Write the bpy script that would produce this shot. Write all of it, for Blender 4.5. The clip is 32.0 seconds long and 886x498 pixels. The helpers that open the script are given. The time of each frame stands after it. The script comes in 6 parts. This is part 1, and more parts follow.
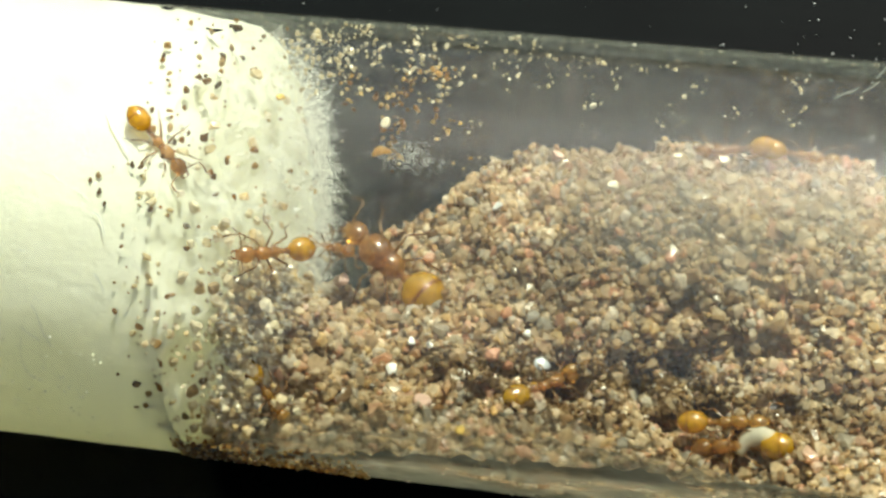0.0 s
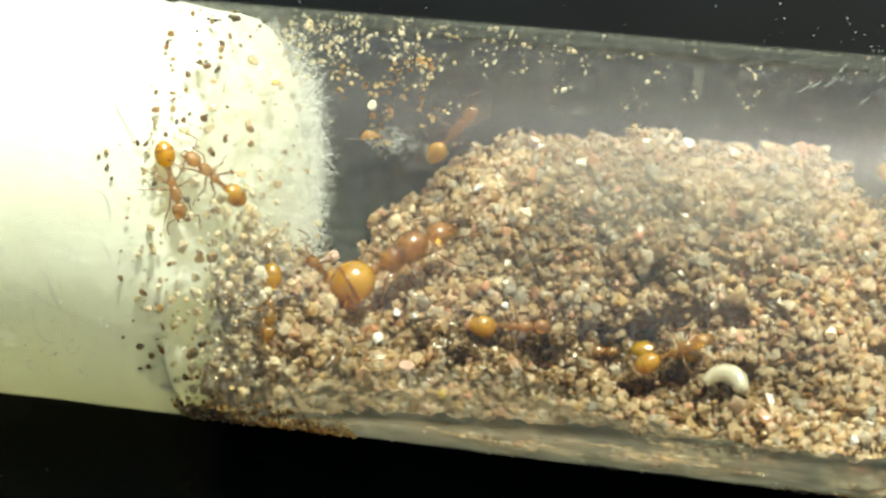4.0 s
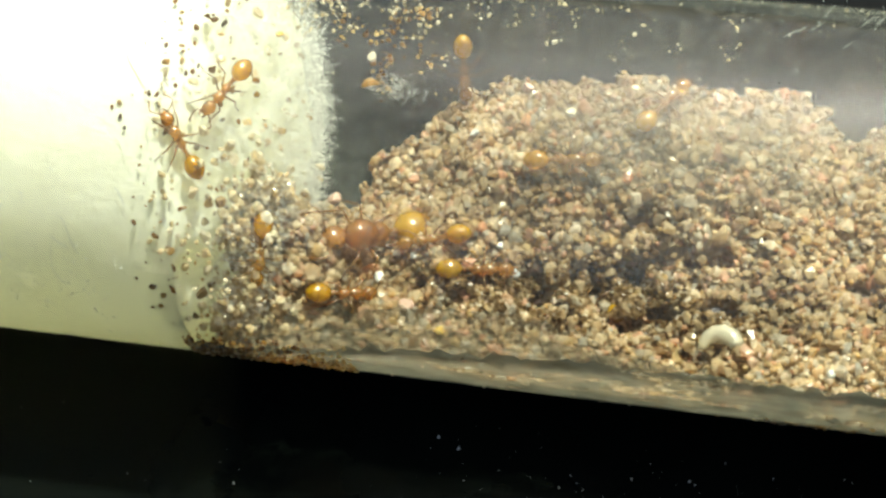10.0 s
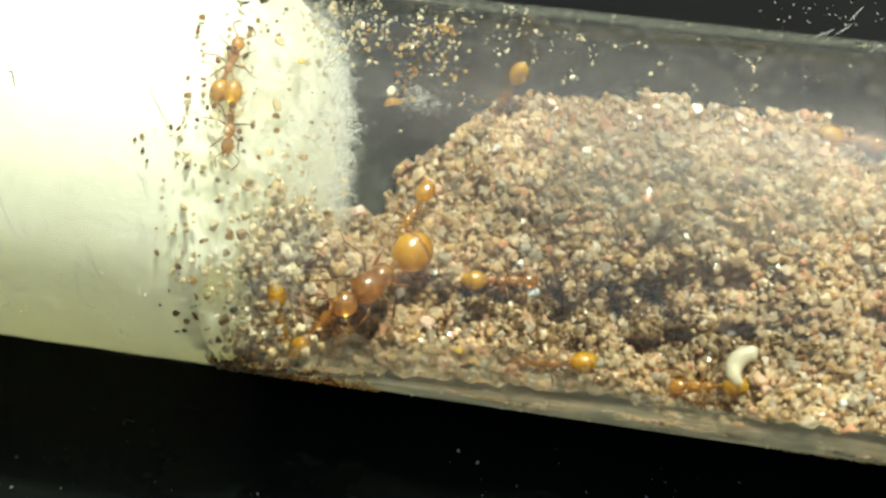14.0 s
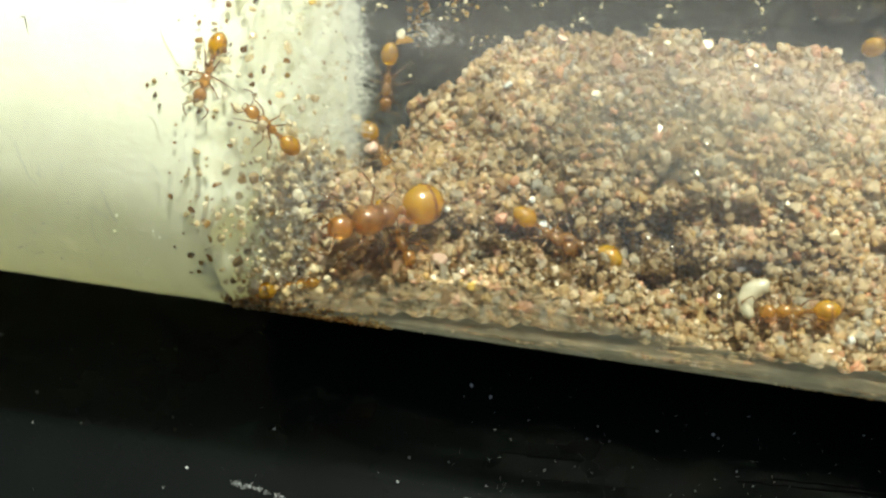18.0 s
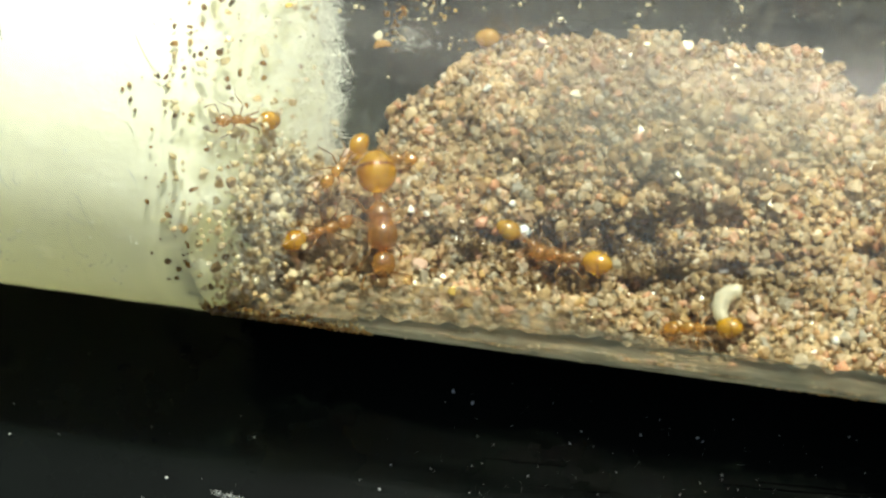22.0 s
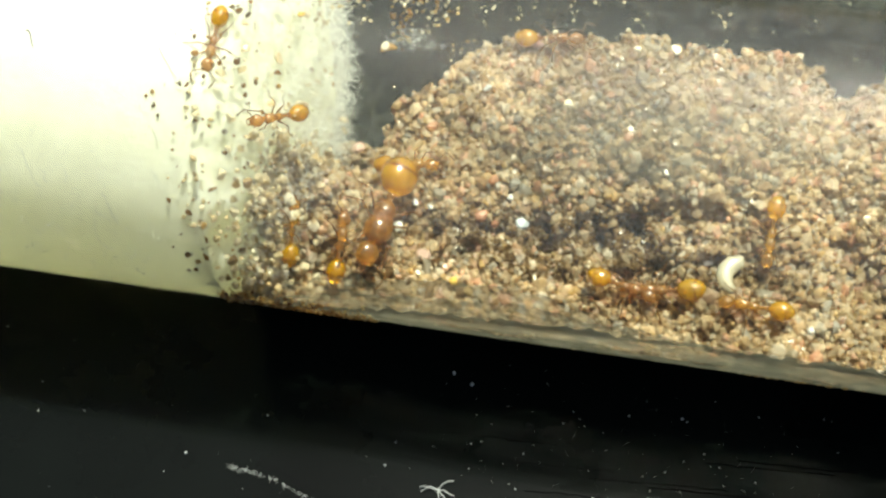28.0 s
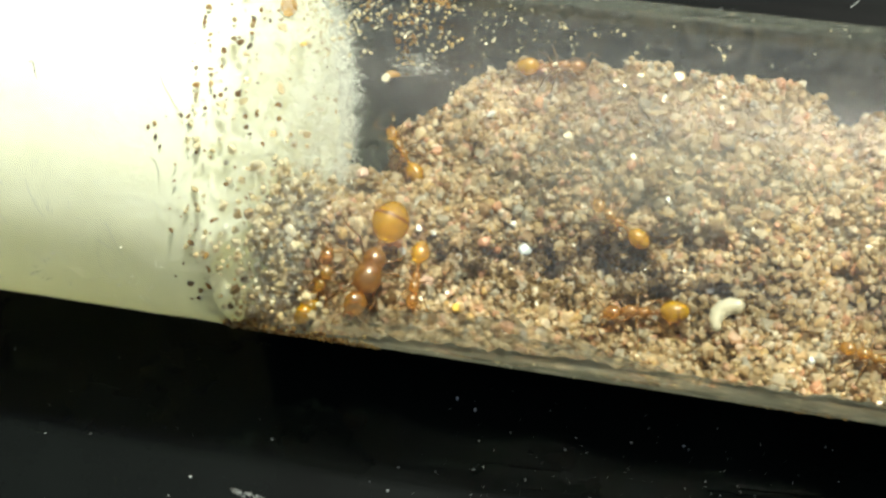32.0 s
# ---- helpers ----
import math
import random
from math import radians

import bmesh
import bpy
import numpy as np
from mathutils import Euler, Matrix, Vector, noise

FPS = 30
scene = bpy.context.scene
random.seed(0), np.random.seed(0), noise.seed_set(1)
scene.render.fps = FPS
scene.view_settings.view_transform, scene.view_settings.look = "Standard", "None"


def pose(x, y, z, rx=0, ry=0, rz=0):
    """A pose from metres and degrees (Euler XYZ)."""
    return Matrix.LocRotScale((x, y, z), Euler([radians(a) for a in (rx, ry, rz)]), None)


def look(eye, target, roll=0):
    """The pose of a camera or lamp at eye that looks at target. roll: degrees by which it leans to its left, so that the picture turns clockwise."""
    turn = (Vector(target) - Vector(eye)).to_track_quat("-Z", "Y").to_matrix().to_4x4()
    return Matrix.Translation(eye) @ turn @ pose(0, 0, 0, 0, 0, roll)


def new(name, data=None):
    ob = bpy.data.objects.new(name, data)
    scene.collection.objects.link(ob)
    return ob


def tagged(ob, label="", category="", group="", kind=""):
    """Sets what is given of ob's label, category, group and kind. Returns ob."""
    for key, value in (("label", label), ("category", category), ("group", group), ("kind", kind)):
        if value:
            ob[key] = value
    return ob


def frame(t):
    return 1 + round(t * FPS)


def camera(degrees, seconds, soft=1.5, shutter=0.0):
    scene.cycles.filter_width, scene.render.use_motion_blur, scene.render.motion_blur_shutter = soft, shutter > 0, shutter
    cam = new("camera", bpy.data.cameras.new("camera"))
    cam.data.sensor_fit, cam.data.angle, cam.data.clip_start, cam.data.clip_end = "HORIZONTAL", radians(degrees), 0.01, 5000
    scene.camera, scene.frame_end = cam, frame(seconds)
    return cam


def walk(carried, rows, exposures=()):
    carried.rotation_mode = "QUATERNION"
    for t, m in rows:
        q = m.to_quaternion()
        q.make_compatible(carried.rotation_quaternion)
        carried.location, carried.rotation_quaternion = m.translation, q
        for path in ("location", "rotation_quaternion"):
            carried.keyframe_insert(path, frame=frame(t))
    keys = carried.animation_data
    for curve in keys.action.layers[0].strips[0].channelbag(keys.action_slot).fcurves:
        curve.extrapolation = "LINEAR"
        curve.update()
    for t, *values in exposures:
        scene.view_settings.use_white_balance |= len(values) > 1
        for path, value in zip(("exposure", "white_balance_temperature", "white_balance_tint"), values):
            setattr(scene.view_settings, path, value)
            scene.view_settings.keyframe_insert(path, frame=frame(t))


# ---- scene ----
# millimetres to metres
MM = 0.001

cam = camera(25, 32.0, soft=2.7)
# seconds, eye x, y, z in millimetres, turn in degrees
PATH = [
    (0, 14.45, -42.13, 62.24, 39.10, 4.94, 11.38), (0.5, 15.05, -44.04, 63.95, 39.45, 5.38, 12.02), (1, 15.32, -44.53, 64.52, 39.33, 5.54, 12.39),
    (1.5, 15.19, -44.54, 64.08, 39.65, 5.45, 12.39), (2, 15.14, -44.51, 64.03, 39.69, 5.49, 12.36), (2.5, 15.58, -45.83, 65.81, 39.67, 5.68, 12.47),
    (4.5, 16.55, -46.39, 65.12, 39.61, 4.51, 11.31), (5, 16.89, -46.81, 65.79, 38.58, 4.41, 11.12), (5.5, 17.05, -48.10, 67.73, 37.71, 4.25, 10.98),
    (6, 17.34, -47.82, 67.50, 37.46, 4.20, 10.85), (6.5, 17.24, -47.54, 67.48, 37.06, 4.20, 10.82), (7, 16.99, -47.38, 67.70, 36.95, 4.27, 10.99),
    (7.5, 16.68, -46.03, 66.97, 37.00, 4.89, 11.71), (8, 16.97, -47.63, 67.95, 37.40, 4.92, 11.90), (8.5, 17.23, -48.59, 69.00, 37.55, 4.92, 11.87),
    (9, 17.20, -48.37, 68.82, 37.39, 4.92, 11.74), (9.5, 17.20, -48.15, 68.70, 37.44, 4.96, 11.64), (10, 17.25, -47.84, 68.54, 37.38, 5.03, 11.65),
    (10.5, 17.10, -47.90, 68.30, 37.32, 4.94, 11.53), (11, 17.05, -47.89, 68.14, 37.18, 5.01, 11.50), (11.5, 17.04, -47.93, 68.00, 37.19, 5.05, 11.46),
    (12, 17.02, -47.78, 67.95, 37.00, 4.98, 11.30), (12.5, 17.40, -47.66, 68.11, 37.30, 5.11, 11.35), (13, 17.72, -48.22, 69.00, 36.82, 5.42, 11.65),
    (13.5, 17.73, -48.16, 69.20, 36.52, 5.43, 11.74), (14, 18.18, -43.32, 72.74, 33.81, 6.13, 12.91), (14.5, 18.63, -42.48, 73.81, 31.17, 6.94, 13.63),
    (16.5, 18.69, -40.93, 74.29, 30.29, 6.83, 13.35), (17, 18.65, -41.34, 73.81, 30.41, 6.98, 13.18), (17.5, 18.54, -41.45, 73.98, 30.54, 6.96, 13.07),
    (18, 18.67, -41.87, 74.29, 30.65, 6.98, 13.04), (18.5, 18.63, -41.94, 73.93, 30.81, 6.98, 12.88), (19, 18.52, -41.83, 73.79, 30.71, 6.89, 12.75),
    (19.5, 18.59, -41.76, 73.63, 30.76, 6.90, 12.62), (20, 18.48, -41.66, 73.19, 30.90, 6.85, 12.43), (20.5, 18.58, -41.64, 73.14, 30.92, 6.78, 12.46),
    (21, 18.34, -41.67, 73.02, 30.88, 6.79, 12.39), (21.5, 18.41, -41.60, 72.73, 30.95, 6.78, 12.35), (22, 18.68, -42.12, 73.32, 31.19, 6.82, 12.29),
    (22.5, 18.94, -42.12, 73.93, 31.10, 6.84, 12.16), (23, 18.64, -42.24, 73.61, 31.23, 6.60, 11.90), (23.5, 18.87, -42.10, 73.59, 31.21, 6.71, 11.91),
    (24, 18.82, -41.89, 73.81, 31.04, 6.93, 11.90), (24.5, 18.77, -42.14, 73.59, 31.04, 7.04, 11.99), (26.5, 19.83, -42.48, 79.59, 29.27, 6.93, 12.72),
    (27, 19.83, -42.52, 79.55, 29.36, 6.89, 12.74), (27.5, 19.72, -42.68, 79.39, 29.42, 6.82, 12.63), (28, 19.66, -42.57, 79.11, 29.35, 6.85, 12.59),
    (28.5, 19.44, -42.55, 78.86, 29.40, 6.73, 12.42), (29, 19.45, -42.56, 78.56, 29.53, 6.71, 12.33), (29.5, 19.48, -42.49, 78.25, 29.62, 6.75, 12.30),
    (30, 19.40, -42.47, 78.08, 29.56, 6.68, 12.19), (30.5, 19.58, -42.42, 78.35, 29.80, 6.80, 12.09), (31, 21.09, -41.64, 81.20, 29.49, 7.40, 12.57),
    (31.5, 21.14, -41.26, 81.33, 29.12, 7.49, 12.91), (32, 20.65, -40.66, 80.23, 28.82, 7.59, 13.11),
]
walk(cam, [(t, pose(x * MM, y * MM, z * MM, a, b, c)) for t, x, y, z, a, b, c in PATH],
     exposures=[(0, 0.84, 6080, 3), (2, 0.83, 6080, 3), (5, 1.20, 6080, 3), (6.5, 1.21, 6080, 3), (10, 1.08, 6080, 3), (14, 1.01, 6080, 3), (17, 0.86, 6080, 3), (21, 1.01, 6080, 3), (24, 1.00, 6080, 3), (28, 1.06, 6080, 3), (32, 1.02, 6080, 3)])
# ---- the bed's form, in millimetres: x along the tube, z up from the table ----
AXIS_Z, R_OUT, R_IN = 8.0, 8.0, 7.95


def ease(t):
    t = min(max(t, 0.0), 1.0)
    return t * t * (3 - 2 * t)


def bell(x, at, width):
    return math.exp(-((x - at) / width) ** 2)


def bed_height(x, y):
    """The sand pile's height over the table: a bank that slopes up to the far wall and a mound against the plug."""
    crest = 2.9 + 3.5 * ease((x + 3) / 8.5) - 1.7 * bell(x, 17.4, 1.3) + 0.4 * bell(x, 13.4, 1.6) + 0.3 * math.sin(x * 0.9) - 2.2 * ease((-2.3 - x) / 1.8)
    crest += 0.9 * bell(y, 3.0, 2.2) * ease((x - 4) / 4)
    floor = 3.2 + 0.35 * math.sin(x * 0.55 + 1.0) + 0.25 * math.sin(x * 1.3 + y)
    floor += 1.5 * ease((x - 11) / 6)
    floor -= 3.4 * ease((3.0 - x) / 4.4) * ease((y - 0.4) / 3.2)
    bank = floor + max(crest - floor, 0.3) * min(max((y + 2.4) / 8.2, 0.0), 1.0) ** 1.1
    mound = 1.0 + 6.8 * ease((0.5 - x) / 5.2) * ease((1.4 - y) / 3.4) * (0.3 + 0.7 * ease((y + 7.4) / 5.4))
    return max(bank, mound)


def bed_radius(x, y, z):
    """Beyond this distance from the tube's axis there is sand: a coat on the floor, thinning up the near wall to a ragged line."""
    top = 4.3 + 0.3 * math.sin(x * 0.7) + 0.2 * math.sin(x * 2.3)
    if y > 1.5 or z > top:
        return R_IN + 0.3
    return 7.0 + 0.75 * ease((z - top + 2.0) / 2.0)


HOLLOWS = [((7.9, -1.2, 3.4), (1.1, 1.2, 1.1)), ((9.3, -0.7, 3.7), (1.0, 0.9, 0.9)), ((11.2, -0.1, 4.0), (1.3, 0.8, 0.9)),
           ((12.6, 0.0, 4.4), (0.9, 0.8, 0.8)), ((9.4, 1.3, 4.8), (0.9, 0.6, 0.5)), ((5.2, -0.9, 3.6), (1.1, 0.8, 1.0)),
           ((11.2, -2.2, 3.0), (1.5, 0.5, 0.7)), ((15.1, 2.0, 6.2), (0.8, 1.2, 0.8)), ((12.6, 3.6, 7.0), (0.8, 0.9, 0.6)),
           ((3.0, 2.6, 5.4), (0.9, 0.8, 0.6)), ((7.4, 5.2, 7.4), (1.3, 0.6, 0.5)), ((2.4, -2.6, 3.6), (0.9, 0.5, 0.7)),
           ((-1.2, 0.6, 6.0), (0.9, 0.7, 0.9)), ((5.9, -1.5, 3.4), (1.0, 0.6, 0.9)), ((3.4, -1.5, 3.5), (0.8, 0.5, 0.8)),
           ((0.8, -2.2, 3.5), (0.7, 0.5, 0.7)), ((13.2, -2.0, 3.9), (0.9, 0.5, 0.9)), ((9.4, -2.6, 3.0), (0.9, 0.4, 0.7)),
           ((16.6, 0.4, 5.4), (0.8, 0.6, 0.6)), ((6.4, 2.0, 5.4), (0.8, 0.7, 0.6)), ((9.8, 3.4, 6.2), (0.9, 0.7, 0.6))]


def in_hollow(x, y, z):
    """The nest's hollow under the bank's edge, the pits before it and a smaller burrow."""
    wave = 1 + 0.85 * noise.noise((x * 0.9, y * 0.9, z * 0.9)) + 0.6 * noise.noise((x * 1.9, y * 1.9, z * 1.9 + 3))
    return any(((x - a) / u) ** 2 + ((y - b) / v) ** 2 + ((z - c) / w) ** 2 < wave for (a, b, c), (u, v, w) in HOLLOWS)


def in_sand(x, y, z):
    reach = math.hypot(y, z - AXIS_Z)
    if reach > R_IN - 0.2:
        return reach > bed_radius(x, y, z)
    return (reach > bed_radius(x, y, z) or z < bed_height(x, y)) and not in_hollow(x, y, z)


def plug_rim(z):
    """Where the plug leaves the glass."""
    return -7.5 + 1.0 * ease((13.5 - z) / 3.5)


def plug_end(y, z):
    """Where the cotton plug ends along x: a blunt nose."""
    r = math.hypot((y - 0.1) / 7.9, (z - 8.2) / 7.85)
    return plug_rim(z) + (-4.4 - plug_rim(z)) * max(0.0, 1 - r * r) ** 0.58

# ---- light ----
SUN_WAY = Vector((0.2, 0.37, 1.0)).normalized()
world = bpy.data.worlds.new("sky")
scene.world = world
world.use_nodes = True
sky = world.node_tree.nodes.new("ShaderNodeTexSky")
sky.sky_type, sky.sun_disc = "NISHITA", False
sky.sun_elevation = math.asin(SUN_WAY.z)
sky.air_density, sky.dust_density, sky.ozone_density = 0.45, 6.0, 0.0
sky.sun_rotation = math.atan2(SUN_WAY.x, SUN_WAY.y)
world.node_tree.links.new(sky.outputs[0], world.node_tree.nodes["Background"].inputs[0])
world.node_tree.nodes["Background"].inputs[1].default_value = 0.105
sun = new("sun", bpy.data.lights.new("sun", "SUN"))
sun.data.energy, sun.data.angle, sun.data.color = 4.6, radians(2.5), (1.0, 0.93, 0.76)
sun.matrix_world = look(SUN_WAY, (0, 0, 0))


# ---- materials ----
def material(name, base=(0.5, 0.5, 0.5), rough=0.5, metal=0.0):
    m = bpy.data.materials.new(name)
    m.use_nodes = True
    p = m.node_tree.nodes["Principled BSDF"]
    p.inputs["Base Color"].default_value = (*base, 1)
    p.inputs["Roughness"].default_value = rough
    p.inputs["Metallic"].default_value = metal
    return m, m.node_tree, p


def node(tree, kind, **sets):
    n = tree.nodes.new(kind)
    for key, value in sets.items():
        n.inputs[key.replace("_", " ")].default_value = value
    return n


def coords(tree):
    return tree.nodes.new("ShaderNodeTexCoord").outputs["Object"]


def noise_of(tree, scale, detail=4.0, rough=0.6, where=None):
    n = node(tree, "ShaderNodeTexNoise", Scale=scale, Detail=detail, Roughness=rough)
    tree.links.new(where or coords(tree), n.inputs["Vector"])
    return n.outputs["Fac"]


def ramp_of(tree, fac, stops, sharp=False):
    r = tree.nodes.new("ShaderNodeValToRGB")
    if sharp:
        r.color_ramp.interpolation = "CONSTANT"
    while len(r.color_ramp.elements) < len(stops):
        r.color_ramp.elements.new(0.5)
    for e, (at, c) in zip(r.color_ramp.elements, stops):
        e.position, e.color = at, (*c, 1)
    tree.links.new(fac, r.inputs["Fac"])
    return r.outputs["Color"]


def mixed(tree, fac, a, b, how="MIX"):
    n = tree.nodes.new("ShaderNodeMix")
    n.data_type, n.blend_type = "RGBA", how
    for slot, v in ((0, fac), (6, a), (7, b)):
        if isinstance(v, (int, float)):
            n.inputs[slot].default_value = v
        elif isinstance(v, tuple):
            n.inputs[slot].default_value = (*v, 1)
        else:
            tree.links.new(v, n.inputs[slot])
    return n.outputs[2]


def bump(tree, p, height, strength, distance):
    n = node(tree, "ShaderNodeBump", Strength=strength, Distance=distance)
    tree.links.new(height, n.inputs["Height"])
    tree.links.new(n.outputs[0], p.inputs["Normal"])


def sand_material(name, stops, rough=0.5, single=False, thinness=0.68, clean=False):
    m, t, p = material(name, rough=rough)
    if single:
        pick = t.nodes.new("ShaderNodeObjectInfo").outputs["Random"]
    else:
        pick = t.nodes.new("ShaderNodeNewGeometry").outputs["Random Per Island"]
    c = ramp_of(t, pick, stops)
    grain = ramp_of(t, noise_of(t, 5200, 3), [(0.3, (0.78, 0.76, 0.72)), (0.7, (1.15, 1.13, 1.1))])
    damp = ramp_of(t, noise_of(t, 260, 3), [(0.36, (0.74, 0.7, 0.63)), (0.60, (1, 1, 1))])
    c = mixed(t, 1.0, c, grain, "MULTIPLY")
    if not clean:
        c = mixed(t, 1.0, c, damp, "MULTIPLY")
    t.links.new(c, p.inputs["Base Color"])
    rgh = ramp_of(t, noise_of(t, 900, 2), [(0.35, (0.04, 0.04, 0.04)), (0.65, (0.28, 0.28, 0.28))])
    t.links.new(rgh, p.inputs["Roughness"])
    p.inputs["IOR"].default_value = 1.54
    p.inputs["Transmission Weight"].default_value = 0.2
    bump(t, p, noise_of(t, 7000, 4), 0.35, 0.00003)
    # quartz lets some light through
    thin = t.nodes.new("ShaderNodeBsdfTranslucent")
    t.links.new(c, thin.inputs[0])
    mix = node(t, "ShaderNodeMixShader", Fac=thinness)
    t.links.new(p.outputs[0], mix.inputs[1])
    t.links.new(thin.outputs[0], mix.inputs[2])
    t.links.new(mix.outputs[0], t.nodes["Material Output"].inputs[0])
    return m


SAND_STOPS = [(0.0, (0.28, 0.18, 0.09)), (0.05, (0.55, 0.40, 0.24)), (0.15, (0.80, 0.66, 0.46)), (0.28, (0.90, 0.80, 0.61)),
              (0.4, (0.70, 0.57, 0.39)), (0.52, (0.94, 0.87, 0.72)), (0.62, (0.83, 0.70, 0.48)), (0.7, (0.86, 0.58, 0.43)),
              (0.78, (0.94, 0.89, 0.78)), (0.86, (0.62, 0.60, 0.55)), (0.93, (0.86, 0.69, 0.39)), (1.0, (0.95, 0.91, 0.84))]
M_SAND = sand_material("sand", SAND_STOPS)
M_GRAIN = sand_material("sand_grain", SAND_STOPS, single=True)
M_BED = sand_material("wet_sand", [(0.0, (0.70, 0.58, 0.40)), (1.0, (0.78, 0.66, 0.47))])
M_DIRT = sand_material("dirt", [(0.0, (0.22, 0.17, 0.10)), (0.3, (0.34, 0.22, 0.10)), (0.55, (0.45, 0.27, 0.09)), (0.75, (0.55, 0.38, 0.14)), (1.0, (0.75, 0.64, 0.42))], thinness=0.75)
# brown soil, its dark tones partly standing in for the hollows' shade
M_SOIL_SHADE = sand_material("soil_and_shade", [(0.0, (0.20, 0.125, 0.055)), (0.4, (0.34, 0.23, 0.115)), (0.75, (0.50, 0.36, 0.19)), (1.0, (0.66, 0.53, 0.33))])
M_HUSK = sand_material("husk", [(0.0, (0.24, 0.12, 0.04)), (0.3, (0.50, 0.30, 0.10)), (0.6, (0.80, 0.60, 0.26)), (1.0, (0.93, 0.82, 0.55))], thinness=0.8, clean=True)
M_SPECK = sand_material("pale_speck", [(0.0, (0.60, 0.50, 0.30)), (0.5, (0.78, 0.70, 0.48)), (1.0, (0.85, 0.80, 0.66))], thinness=0.45, clean=True)
M_GRIT = sand_material("grit", [(0.0, (0.45, 0.33, 0.18)), (0.12, (0.72, 0.62, 0.42)), (0.5, (0.82, 0.76, 0.60)), (0.7, (0.80, 0.64, 0.36)), (1.0, (0.88, 0.85, 0.76))], thinness=0.5, clean=True)


def plain_mineral(name, base, rough=0.35, veins=0.75):
    m, t, p = material(name, base, rough)
    dark = tuple(v * veins for v in base)
    t.links.new(mixed(t, noise_of(t, 2600, 4), dark, tuple(min(1, v * 1.15) for v in base)), p.inputs["Base Color"])
    bump(t, p, noise_of(t, 5000, 3), 0.4, 0.00004)
    return m


M_QUARTZ = plain_mineral("white_quartz", (0.72, 0.72, 0.68), 0.15)
M_ROSE = plain_mineral("rose_stone", (0.58, 0.40, 0.32), 0.4)
M_CREAM = plain_mineral("cream_stone", (0.78, 0.68, 0.48), 0.3)
M_RUST = plain_mineral("rust_stone", (0.32, 0.15, 0.08), 0.4)
M_GREY = plain_mineral("grey_stone", (0.42, 0.44, 0.46), 0.25)
M_OCHRE = plain_mineral("ochre_stone", (0.60, 0.40, 0.08), 0.35)


def cotton_material():
    m, t, p = material("cotton", (0.86, 0.86, 0.8), 0.95)
    c = ramp_of(t, noise_of(t, 420, 5), [(0.25, (0.74, 0.74, 0.66)), (0.6, (0.88, 0.88, 0.82))])
    t.links.new(c, p.inputs["Base Color"])
    p.inputs["Specular IOR Level"].default_value = 0.1
    bump(t, p, noise_of(t, 1500, 7, 0.7), 0.5, 0.0002)
    thin = t.nodes.new("ShaderNodeBsdfTranslucent")
    thin.inputs[0].default_value = (0.94, 0.91, 0.62, 1)
    mix = node(t, "ShaderNodeMixShader", Fac=0.45)
    t.links.new(p.outputs[0], mix.inputs[1])
    t.links.new(thin.outputs[0], mix.inputs[2])
    t.links.new(mix.outputs[0], t.nodes["Material Output"].inputs[0])
    return m


def fibre_material():
    """Single cotton fibres, which let light through."""
    m, t, p = material("cotton_fibre", (0.86, 0.86, 0.82), 0.9)
    thin = t.nodes.new("ShaderNodeBsdfTranslucent")
    thin.inputs[0].default_value = (0.86, 0.86, 0.82, 1)
    mix = node(t, "ShaderNodeMixShader", Fac=0.5)
    t.links.new(p.outputs[0], mix.inputs[1])
    t.links.new(thin.outputs[0], mix.inputs[2])
    t.links.new(mix.outputs[0], t.nodes["Material Output"].inputs[0])
    return m


M_FIBRE = fibre_material()
M_COTTON = cotton_material()


